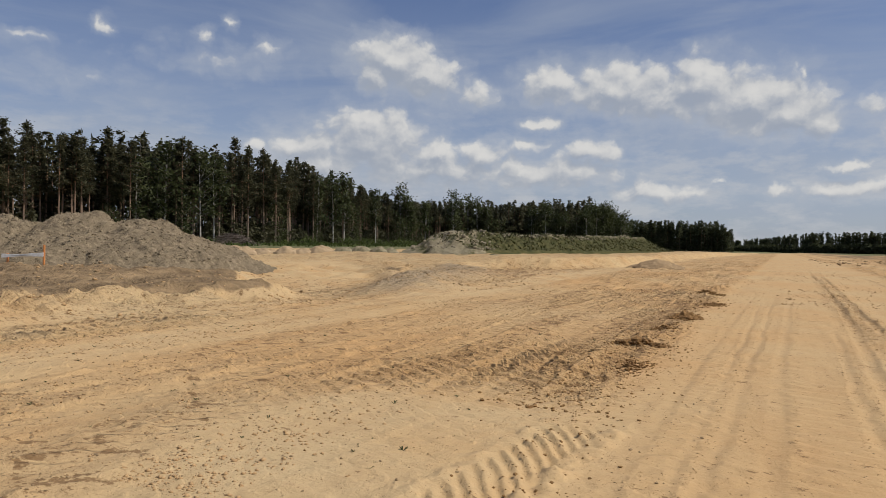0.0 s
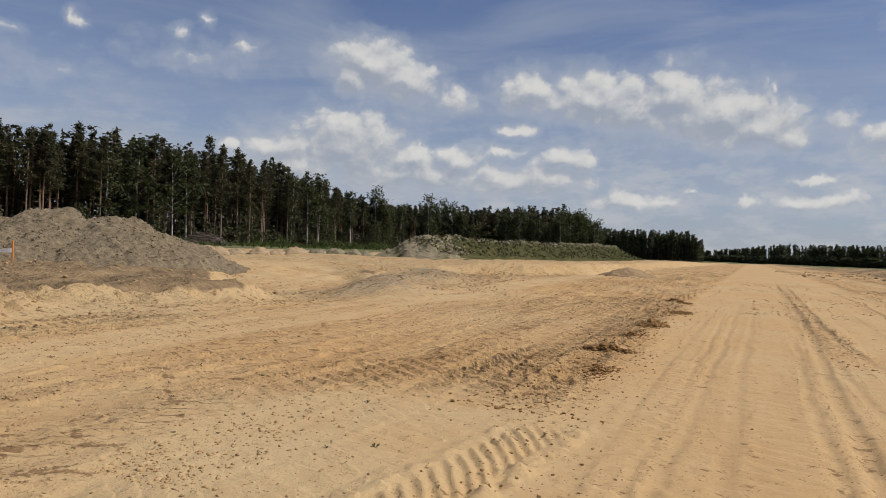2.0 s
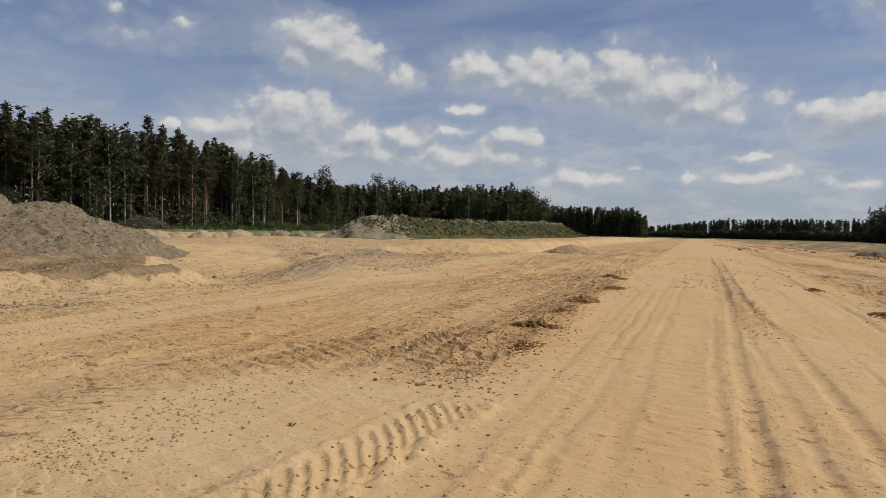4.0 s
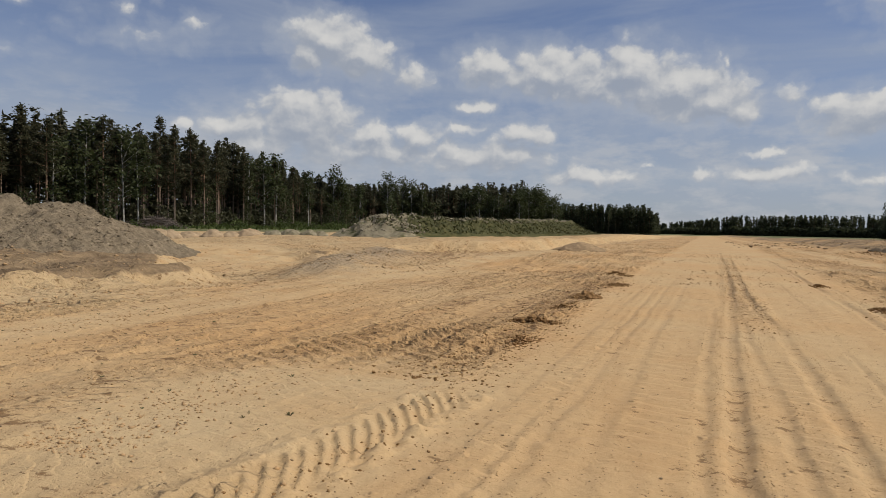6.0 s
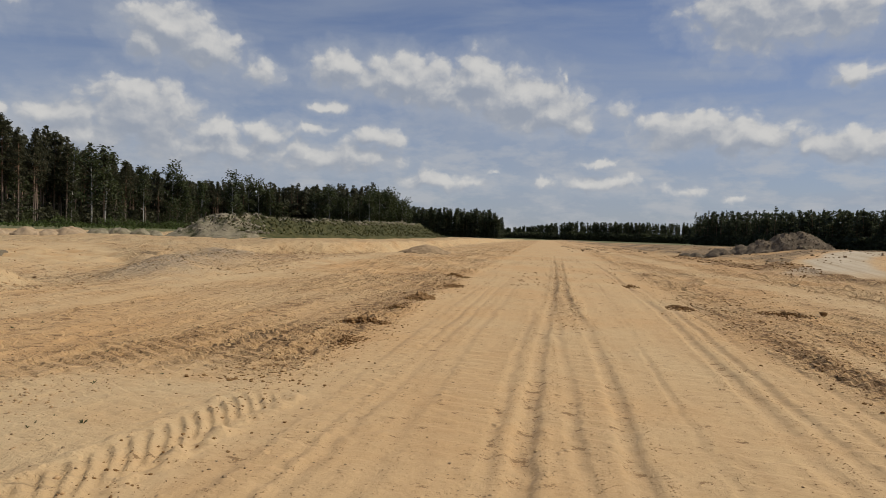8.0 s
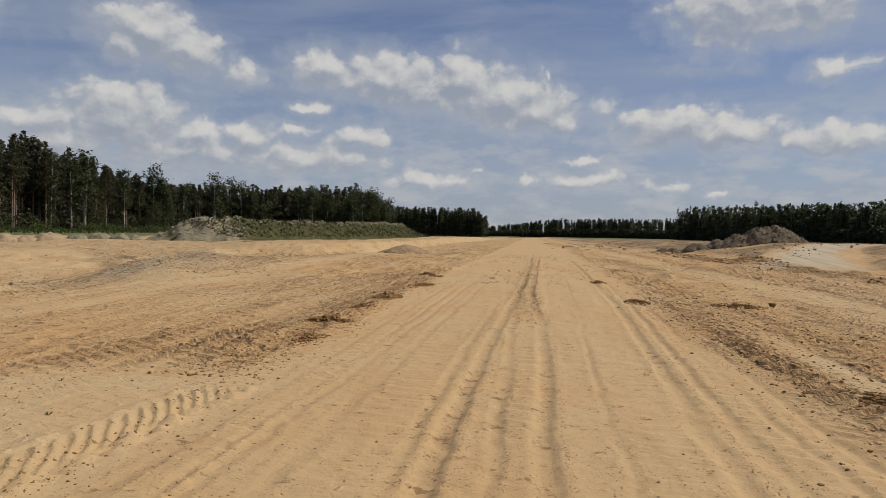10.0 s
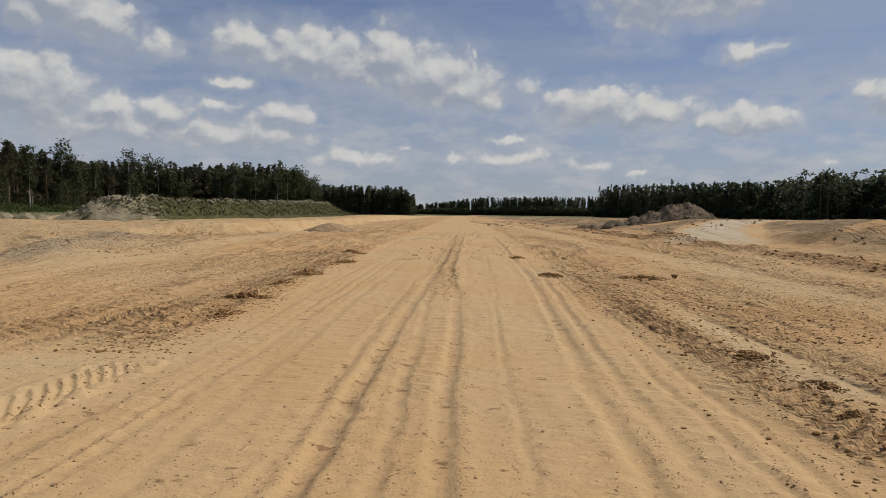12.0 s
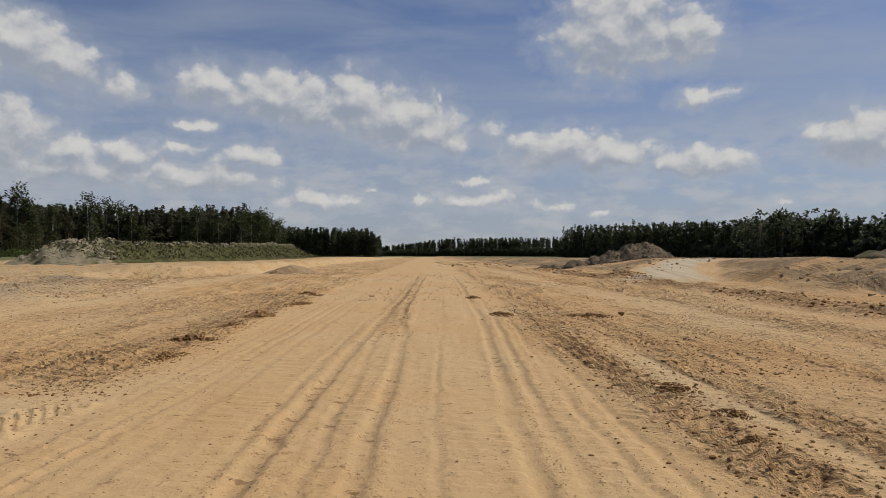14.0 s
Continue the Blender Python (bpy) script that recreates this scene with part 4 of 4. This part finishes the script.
def woods():
    rnd = random.Random(21)
    pines = [tree_thing("pine_tree", *pine(rnd, 19.0, b), M_BARK, M_NEEDLE, "tall slim pine with a bare reddish trunk and dark crown") for b in (0.46, 0.52, 0.42, 0.56, 0.36, 0.48)]
    birches = [tree_thing("birch_tree", *broadleaf(rnd, 15.5, s, 0.3), M_BIRCH, M_LEAF, "slender birch with a pale trunk at the edge of the wood") for s in (2.0, 2.5)]
    young = [tree_thing("young_tree", *broadleaf(rnd, 7.5, s, 0.08), M_BARK, M_LEAF, "young leafy tree in the undergrowth of the wood") for s in (1.9, 2.4)]
    spots = []
    for k in range(260):
        f = (k + rnd.random()) / 260 * 0.72
        x, y = left_edge(f)
        d = rnd.uniform(0, 11)
        tall = rnd.choice((0.84, 0.92, 1.0, 1.0, 1.06)) * rnd.uniform(0.94, 1.05)
        spots.append((x - d, y + rnd.uniform(-1, 1) + 0.35 * d * f, tall * height_of(f)))
    plant(pines, spots, rnd)
    plant(birches, [(*[c + rnd.uniform(-2, 1) for c in left_edge(rnd.uniform(0.0, 0.72))], rnd.uniform(0.85, 1.1)) for _ in range(22)]
          + [(*[c + rnd.uniform(-3, 3) for c in left_edge(f)], rnd.uniform(0.92, 1.1) * height_of(f)) for f in (rnd.uniform(0.74, 1.0) for _ in range(30))], rnd)
    plant(young, [(*[c + rnd.uniform(-1.5, 1.5) for c in left_edge(rnd.uniform(0.0, 1.0) ** 0.7)], rnd.uniform(0.5, 1.15)) for _ in range(46)], rnd)
    # deeper rows, joined
    wood, crown = Pile(), Pile()
    for k in range(700):
        f = rnd.uniform(0, 1.0)
        x, y = left_edge(f)
        d = rnd.uniform(8, 46)
        x, y = x - d * rnd.uniform(0.6, 1), y + 0.5 * d
        pine(rnd, 18.5 * height_of(f) * rnd.uniform(0.85, 1.08), rnd.uniform(0.3, 0.5), 0.5, wood, crown, (x, y, 0.6), 0.9)
    for k in range(330):
        x, y = left_edge(rnd.uniform(0, 1.0))
        d = rnd.uniform(6, 44)
        broadleaf(rnd, rnd.uniform(6, 12), 2.6, 0.02, 0.5, wood, crown, (x - d, y + 0.4 * d, 0.5), 1.25)
    for k in range(260):
        x, y = left_edge(rnd.uniform(0, 1.0))
        broadleaf(rnd, rnd.uniform(2.5, 5), 2.2, 0.0, 0.5, wood, crown, (x - rnd.uniform(1, 10), y + rnd.uniform(0, 3), 0.5), 1.0)
    forest("pine_wood", wood, crown, M_NEEDLE, "deep dark pine wood behind the edge trees")
    # second wood further along the road
    wood, crown = Pile(), Pile()
    for k in range(330):
        f = rnd.random()
        x, y = -100 + 71 * f + rnd.uniform(-2, 2), 398 + 14 * f + 30 * rnd.random() ** 2
        pine(rnd, rnd.uniform(12, 18.5) * (1 - 0.25 * max(0, f - 0.9) * 10), rnd.uniform(0.0, 0.12), 0.5, wood, crown, (x, y, 0.4), 1.0)
    forest("far_pine_wood", wood, crown, M_FAR, "even-topped pine wood beside the far road")
    # woods on the other side
    wood, crown = Pile(), Pile()
    for k in range(760):
        f = rnd.random()
        x, y = 138 - 38 * f + 22 * rnd.random() ** 2, 125 + 355 * f + rnd.uniform(-4, 4)
        tall = (10.4 + 10.0 * f) * rnd.uniform(0.7, 1.13)
        if rnd.random() < 0.5:
            pine(rnd, tall, rnd.uniform(0.0, 0.12), 0.5, wood, crown, (x, y, 0.8), 0.85)
        else:
            broadleaf(rnd, tall, 2.7, 0.0, 0.5, wood, crown, (x, y, 0.8), 0.95)
    for k in range(260):
        f = rnd.random()
        broadleaf(rnd, rnd.uniform(3, 6), 2.6, 0.0, 0.5, wood, crown, (136 - 38 * f + rnd.uniform(-1, 3), 125 + 355 * f, 0.7), 1.5)
    for k in range(44):
        broadleaf(rnd, rnd.uniform(12, 17.0), 3.6, 0.0, 0.5, wood, crown, (112 + rnd.uniform(0, 22), 222 + rnd.uniform(-12, 14), 0.8), 0.9)
    pine(rnd, 20.5, 0.1, 0.5, wood, crown, (112, 355, 0.8))
    forest("mixed_wood", wood, crown, M_FAR, "dark mixed wood of pines and broadleaf trees")
    # the horizon
    wood, crown = Pile(), Pile()
    for k in range(900):
        f = rnd.random()
        x, y = -80 + 520 * f + rnd.uniform(-3, 3), 930 - 230 * f + 40 * rnd.random() ** 2
        pine(rnd, rnd.uniform(17, 25) * (0.42 + 0.58 * min(1, f * 4.5)), 0.0, 0.3, wood, crown, (x, y, 0.4), 2.1)
    for k in range(760):
        f = rnd.random()
        broadleaf(rnd, rnd.uniform(6, 11) * (0.6 + 0.4 * min(1, f * 4.5)), 4.0, 0.0, 0.3, wood, crown, (-80 + 520 * f, 925 - 230 * f, 0.2), 2.4)
    forest("horizon_wood", wood, crown, M_FAR, "low line of distant trees on the horizon")


def forest(name, wood, crown, leaves, label):
    e = new(name)
    for n, me in (("trunks", wood.mesh("trunks", M_BARK, True)), ("crowns", crown.mesh("crowns", leaves))):
        tagged(part(n, me, e), kind="stuff")
    tagged(e, label, "wood", kind="stuff")


woods()


def bush_thing(rnd, wide, tall, leaves, count):
    """A bush: stems from one root and leaves in clumps."""
    stems, crown = Pile(), Pile()
    for k in range(12):
        t, ln = rnd.uniform(0, 6.28), rnd.uniform(0.3, 1.0)
        q = Vector((math.cos(t) * wide * ln, math.sin(t) * wide * ln, tall * rnd.uniform(0.5, 1.0) * (1.15 - 0.5 * ln)))
        stems.add(*tube([(0, 0, -0.1), q * 0.55 + Vector((0, 0, 0.1)), q], [0.04, 0.025, 0.008], 4))
        for _ in range(count):
            c = q * rnd.uniform(0.45, 1.05)
            crown.leaf((c.x + rnd.gauss(0, 0.3), c.y + rnd.gauss(0, 0.3), max(0.1, c.z + rnd.gauss(0, 0.25))), rnd.uniform(0.1, 0.22), 0.1, rnd, 0.8)
    e = new("bush")
    part("stems", stems.mesh("stems", M_TWIG), e)
    part("foliage", crown.mesh("foliage", leaves), e)
    return tagged(e, "fresh green bush at the foot of the wood", "bush", group="bushes along the wood")


def undergrowth():
    rnd = random.Random(8)
    kinds = [bush_thing(rnd, 1.7, 1.8, M_BUSH, 34), bush_thing(rnd, 1.3, 1.2, M_BUSH, 30), bush_thing(rnd, 2.2, 2.6, M_BUSH, 40)]
    spots = []
    for k in range(120):
        x, y = left_edge(rnd.uniform(0.1, 0.66))
        spots.append((x + rnd.uniform(2, 22), y + rnd.uniform(-3, 1), rnd.uniform(0.5, 1.2)))
    spots += [(-82, 68, 1.5), (-80, 71, 1.3), (-84, 70, 1.6)]
    plant(kinds, spots, rnd)
    # weeds and tall grass before the wood and on the terrace
    blades = Pile()
    pts = []
    for k in range(9000):
        f = rnd.random()
        x, y = left_edge(0.1 + 0.56 * f)
        x += rnd.uniform(1, 34) * rnd.random() ** 0.5
        pts.append((x, y + rnd.uniform(-4, 4)))
    zs, masks = relief(np.array([p[0] for p in pts]), np.array([p[1] for p in pts]))
    for (x, y), z, g in zip(pts, zs, masks["grass"]):
        if g > 0.45:
            h = rnd.uniform(0.15, 0.5)
            blades.leaf((x, y, z + h * 0.6), h, 0.13, rnd, 1.5)
    tagged(new("weeds", blades.mesh("weeds", M_BUSH)), "tall green weeds before the wood", "weeds", kind="stuff")
    # the pile of brushwood
    pile = Pile()
    for k in range(520):
        t, r = rnd.uniform(0, 6.28), rnd.random() ** 0.5
        x, y, z = r * 4.2 * math.cos(t), r * 2.2 * math.sin(t), (1 - r * r) * 1.7 * rnd.random() + 0.15
        a, ln = rnd.gauss(0, 0.8), rnd.uniform(0.6, 1.6)
        d = Vector((math.cos(a), math.sin(a), rnd.uniform(-0.25, 0.3))) * ln
        p = Vector((x, y, max(0.05, z)))
        pile.add(*tube([p - d, p + Vector((0, 0, rnd.uniform(0, 0.15))), p + d], [0.035, 0.03, 0.01], 3))
    ob = new("brush_pile", pile.mesh("brush_pile", M_TWIG))
    ob.matrix_world = pose(-74, 74, ground_z(-74, 74))
    tagged(ob, "pile of dead grey-brown branches before the wood", "brush pile")


undergrowth()

# ---- earthworks ----
def strew(heap, count, above, small, large, mat, seed):
    """Loose clods lying on a heap."""
    rnd = random.Random(seed)
    co = np.empty(len(heap.data.vertices) * 3, np.float32)
    heap.data.vertices.foreach_get("co", co)
    co = co.reshape(-1, 3)
    spots = list(np.nonzero(co[:, 2] > above)[0])
    kinds = [lump(1.0, rnd, 0.75) for _ in range(6)]
    clods = Pile()
    for i in rnd.sample(spots, min(count, len(spots))):
        kv, kf = kinds[rnd.randrange(6)]
        clods.add(co[i] + kv * (small + (large - small) * rnd.random() ** 3), kf)
    tagged(part("clods", clods.mesh("clods", mat), heap, "loose dry clods"), kind="stuff")


def dress_berm(berm):
    """Clods along the crest and grass on the flanks of the berm."""
    rnd = random.Random(31)
    me = berm.data
    co = np.empty(len(me.vertices) * 3, np.float32)
    me.vertices.foreach_get("co", co)
    co = co.reshape(-1, 3)
    turf = np.empty(len(co), np.float32)
    me.attributes["turf"].data.foreach_get("value", turf)
    high = [i for i in np.nonzero((co[:, 2] > 1.55 + 0.8 * sm(-12, 34, co[:, 0])) | ((co[:, 0] < -31) & (co[:, 2] > 0.4)))[0]]
    clods, grass = Pile(), Pile()
    kinds = [lump(1.0, rnd, 0.75) for _ in range(6)]
    for i in rnd.sample(high, min(1500, len(high))):
        kv, kf = kinds[rnd.randrange(6)]
        clods.add(co[i] + kv * (0.04 + 0.2 * rnd.random() ** 3), kf)
    for i in rnd.sample(range(len(co)), 4000):
        if co[i, 2] > 0.3 and co[i, 1] > -1:
            kv, kf = kinds[rnd.randrange(6)]
            clods.add(co[i] + kv * (0.04 + 0.16 * rnd.random() ** 3), kf)
    side = [i for i in np.nonzero((co[:, 2] > 0.3) & (co[:, 2] < 2.0) & (turf > 0.4) & (co[:, 1] < 2.5))[0]]
    for i in rnd.sample(side, min(5200, len(side))):
        grass.leaf(co[i] + np.array((0, 0, 0.08)), rnd.uniform(0.1, 0.3), 0.07, rnd, 1.2)
    tagged(part("rubble_cover", clods.mesh("rubble_cover", M_RUBBLE), berm, "pale grey clods on crest and flanks"), kind="stuff")
    tagged(part("grass_cover", grass.mesh("grass_cover", M_TURF), berm, "dull green grass and weeds"), kind="stuff")


soil_mounds()

# ---- small things ----
def stake_fence():
    """Two painted survey pegs with two crossed white laths between them."""
    e = new("survey_marker")
    x, y = -24.5, 14.2
    for k, (px, top) in enumerate(((0.55, 0.72), (-0.62, 0.42))):
        bm = bmesh.new()
        bmesh.ops.create_cube(bm, size=1, matrix=Matrix.Translation((px, 0, top / 2 - 0.1)) @ Matrix.Diagonal((0.055, 0.055, top + 0.2, 1)))
        bmesh.ops.bevel(bm, geom=bm.edges[:], offset=0.006, segments=1, affect="EDGES")
        me = bpy.data.meshes.new("peg")
        bm.to_mesh(me)
        bm.free()
        me.materials.append(M_ORANGE)
        part("peg", me, e, "orange painted wooden peg")
    for dz0, dz1 in ((0.30, 0.43), (0.36, 0.36)):
        ln = math.hypot(1.35, dz1 - dz0)
        bm = bmesh.new()
        bmesh.ops.create_cube(bm, size=1, matrix=Matrix.Translation((-0.12, -0.05 - 0.03 * (dz1 > 0.5), (dz0 + dz1) / 2)) @ Matrix.Rotation(-math.atan2(dz1 - dz0, 1.35), 4, "Y") @ Matrix.Diagonal((ln, 0.022, 0.065, 1)))
        bmesh.ops.bevel(bm, geom=bm.edges[:], offset=0.004, segments=1, affect="EDGES")
        me = bpy.data.meshes.new("lath")
        bm.to_mesh(me)
        bm.free()
        me.materials.append(M_WHITE)
        part("lath", me, e, "white painted lath")
    e.matrix_world = pose(x, y, ground_z(x, y), 0, 0, 30)
    tagged(e, "two orange survey pegs joined by white laths", "survey marker")


stake_fence()


def clump_thing(name, x, y, wide, deep, high, seed, label, mat):
    """A torn-up clump of soil: lumps of many sizes heaped and half sunk in the sand."""
    rnd = random.Random(seed)
    kinds = [lump(1.0, rnd, 0.8) for _ in range(6)]
    heap = Pile()
    z0 = ground_z(x, y)
    spots = []
    for _ in range(int(130 + 260 * wide * deep)):
        a, q = rnd.uniform(0, 6.28), rnd.random() ** 0.7
        spots.append((wide * q * math.cos(a), deep * q * math.sin(a), q))
    zs = relief(np.array([x + p[0] for p in spots]), np.array([y + p[1] for p in spots]))[0]
    for (u, v, q), z in zip(spots, zs):
        r = (0.15 + 0.3 * rnd.random() ** 2) * high * (1.25 - 0.7 * q)
        kv, kf = kinds[rnd.randrange(6)]
        heap.add(np.array((u, v, z - z0 + (1 - q) * 0.55 * high * rnd.random())) + kv * r, kf)
    ob = new(name, heap.mesh(name, mat))
    ob.matrix_world = pose(x, y, z0)
    return tagged(ob, label, "soil clump", kind="stuff")


for n, (x, y, w, d, h) in enumerate(((-4.17, 11.6, 0.55, 0.22, 0.16), (-3.95, 16.1, 0.35, 0.7, 0.2), (-4.05, 14.0, 0.3, 0.7, 0.08), (-3.75, 20.6, 0.4, 0.9, 0.1), (-3.85, 9.6, 0.3, 0.6, 0.09),
                                     (2.25, 16.8, 0.35, 0.7, 0.12), (4.5, 16.4, 0.7, 0.6, 0.12), (3.0, 4.75, 0.11, 0.09, 0.06), (3.2, 7.0, 0.3, 0.45, 0.08), (3.3, 5.7, 0.2, 0.3, 0.07), (-4.3, 25.5, 0.6, 0.9, 0.12), (2.0, 24.0, 0.3, 0.9, 0.1))):
    clump_thing("soil_clump", x, y, w, d, h, 300 + n, "dark damp clump of torn-up soil on the sand", M_CLOD)

stone_kv, stone_kf = lump(0.11, random.Random(4), 0.85)
stone = new("stone", from_arrays("stone", stone_kv, stone_kf, M_CLOD, True))
stone.matrix_world = pose(5.48, 16.85, ground_z(5.48, 16.85) + 0.05)
tagged(stone, "single dark stone lying on the churned sand", "stone")


def grit():
    """Countless small lumps of sand thrown up along the tracks, each of eight faces."""
    rnd = np.random.default_rng(7)
    xs, ys, rs = [], [], []

    def field(n, x0, x1, y0, y1, lo, hi, rows):
        x, y = rnd.uniform(x0, x1, n), y0 + (y1 - y0) * rnd.random(n) ** 1.5
        keep = rnd.random(n) < np.clip(0.15 + rows * vnoise(x * 2.1, y * 0.3, 201) + 0.5 * vnoise(x * 0.7, y * 0.5, 202), 0.04, 1)
        xs.append(x[keep]); ys.append(y[keep]); rs.append((lo + (hi - lo) * rnd.random(n) ** 3)[keep])

    field(60000, -13.0, -3.7, 3.5, 26, 0.004, 0.025, 0.9)
    field(34000, 2.0, 10.5, 3.0, 26, 0.004, 0.025, 0.9)
    field(9000, -27, -12.5, 9, 36, 0.01, 0.07, 0.5)
    field(12000, -14, 12, 22, 60, 0.012, 0.06, 0.8)
    field(6000, -3.7, 2.0, 2.6, 14, 0.002, 0.006, 0.3)
    for at, wide, deep in RUTS:
        n = int(500 + 22000 * deep)
        y = 2.5 + 20 * rnd.random(n) ** 1.6
        y = y[y < at[-2]]
        n = len(y)
        side = np.where(rnd.random(n) < 0.62, 1.0, -1.0)
        xs.append(np.interp(y, at[::2], at[1::2]) + side * (1.7 * wide + np.abs(rnd.normal(0, 0.05, n)))); ys.append(y); rs.append(0.002 + 0.009 * rnd.random(n) ** 3)
    x, y, r = np.concatenate(xs), np.concatenate(ys), np.concatenate(rs)
    z = relief(x, y)[0]
    n = len(x)
    base = np.array(((1, 0, 0), (0, 1, 0), (-1, 0, 0), (0, -1, 0), (0, 0, 0.9), (0, 0, -0.9)))
    v = base[None] * rnd.uniform(0.55, 1.3, (n, 6, 3)) + rnd.normal(0, 0.12, (n, 6, 3))
    a = rnd.uniform(0, 6.28, n)
    c, sn = np.cos(a)[:, None], np.sin(a)[:, None]
    v = np.stack([x[:, None] + r[:, None] * (v[..., 0] * c - v[..., 1] * sn), y[:, None] + r[:, None] * (v[..., 0] * sn + v[..., 1] * c), z[:, None] + r[:, None] * (0.7 * v[..., 2] + 0.1)], -1)
    tri = np.array(((0, 1, 4), (1, 2, 4), (2, 3, 4), (3, 0, 4), (1, 0, 5), (2, 1, 5), (3, 2, 5), (0, 3, 5)))
    faces = (tri[None] + (np.arange(n) * 6)[:, None, None]).reshape(-1, 3)
    me = bpy.data.meshes.new("sand_grit")
    me.vertices.add(n * 6)
    me.vertices.foreach_set("co", v.astype(np.float32).ravel())
    me.loops.add(faces.size)
    me.loops.foreach_set("vertex_index", faces.astype(np.int32).ravel())
    me.polygons.add(len(faces))
    me.polygons.foreach_set("loop_start", np.arange(0, faces.size, 3, dtype=np.int32))
    me.update()
    me.materials.append(M_GRIT)
    tagged(new("sand_grit", me), "countless small lumps of sand thrown up along tracks", "sand crumbs", kind="stuff")


grit()


def crumbs():
    rnd = random.Random(77)

    def strip(n, x0, spread, y0, y1, lo, hi):
        for _ in range(n):
            yield rnd.gauss(x0, spread), y0 + (y1 - y0) * rnd.random() ** 1.5, lo + (hi - lo) * rnd.random() ** 3

    spots = [*strip(1700, -4.15, 0.42, 6.8, 26, 0.004, 0.03), *strip(500, -3.55, 0.18, 3, 12, 0.005, 0.018), *strip(2000, 3.0, 0.45, 3, 20, 0.004, 0.03), *strip(900, 4.6, 0.6, 8, 22, 0.008, 0.035), *strip(1100, -8.5, 2.6, 4.5, 28, 0.004, 0.016), *strip(1200, 6.5, 2.4, 4, 28, 0.004, 0.018), *strip(350, -0.5, 0.25, 12, 40, 0.006, 0.024)]
    scatter("damp_clods", spots, M_CLOD, 1, "scattered dark crumbs of damp soil", "soil crumbs")
    spots = [*strip(3500, -7.5, 2.6, 3, 24, 0.004, 0.018), *strip(700, -0.2, 0.9, 2.6, 12, 0.003, 0.009), *strip(300, -1.3, 0.25, 2.6, 12, 0.004, 0.010), *strip(2200, 6, 2.2, 5, 24, 0.005, 0.02), *strip(350, -2.8, 0.4, 2.6, 11, 0.004, 0.012)]
    scatter("dry_crumbs", spots, M_CRUMB, 2, "scattered crumbs of dry sand", "sand crumbs")
    spots = [(13.2 + rnd.gauss(0, 0.8), rnd.uniform(8, 75), 0.02 + 0.08 * rnd.random() ** 3) for _ in range(1800)]
    spots = [p for p in spots if abs(p[0] - 11.5 - 0.69 * (p[1] - 30)) > 3.0]
    scatter("debris_clods", spots, M_CLOD, 3, "row of brown clods along the foot of the bank", "soil clods")
    spots = [(-13.8 - 1.8 * f + rnd.gauss(0, 1.0), 20 + 16 * f, 0.012 + 0.045 * rnd.random() ** 3) for f in (rnd.random() for _ in range(1800))]
    spots += [(-16 + rnd.gauss(0, 1.2), 19.5 + rnd.gauss(0, 0.8), 0.02 + 0.06 * rnd.random() ** 2) for _ in range(60)]
    scatter("rubble", spots, M_STONE, 4, "loose grey-beige rubble on the bank", "rubble")
    spots = [(x, y, r) for x, y, r in ((-27.6 + rnd.gauss(0, 4.5), 15.6 + rnd.gauss(0, 2.0), 0.03 + 0.12 * rnd.random() ** 3) for _ in range(500)) if x < -20.5]
    scatter("mound_clods", spots, M_CRUMB, 5, "loose clods at the foot of the topsoil mound", "soil clods")
    spots = [(rnd.uniform(8, 60) * rnd.choice((0.35, 0.3, 0.4)), y, 0.05 + 0.25 * rnd.random() ** 3) for y in (rnd.uniform(85, 150) for _ in range(300))]
    spots += [(rnd.uniform(17, 34), rnd.uniform(16, 80), 0.03 + 0.16 * rnd.random() ** 4) for _ in range(1100)]
    track = lambda y: 11.5 + 34.5 * (y - 30) / 50
    spots = [p for p in spots if p[1] > 85 or abs(p[0] - track(p[1])) > 4.5]
    scatter("far_debris", spots, M_CRUMB, 6, "distant heaps of dug-up clods beside the road", "soil clods")


crumbs()


def seedlings():
    """Sparse young weeds on the churned sand: a few short blades from each root."""
    rnd = random.Random(19)
    spots = [(rnd.uniform(-12.5, -4.4), 4 + 13 * rnd.random() ** 1.3) for _ in range(330)]
    spots += [(rnd.uniform(3.8, 9), 5 + 12 * rnd.random()) for _ in range(60)]
    zs = relief(np.array([p[0] for p in spots]), np.array([p[1] for p in spots]))[0]
    blades = Pile()
    for (x, y), z in zip(spots, zs):
        size = 0.014 + 0.032 * rnd.random() ** 2
        for _ in range(rnd.randint(4, 8)):
            t, up = rnd.uniform(0, 6.28), rnd.uniform(0.4, 1.1)
            d, w = Vector((math.cos(t), math.sin(t), up)) * size, Vector((-math.sin(t), math.cos(t), 0)) * size * 0.16
            o = Vector((x, y, z - 0.004))
            blades.add([o - w * 0.4, o + d * 0.6 - w, o + d + Vector((0, 0, -0.3 * size)), o + d * 0.6 + w], [(0, 1, 2, 3)])
    tagged(new("seedlings", blades.mesh("seedlings", M_TURF)), "sparse young weeds on the churned sand", "weeds", kind="stuff")


seedlings()
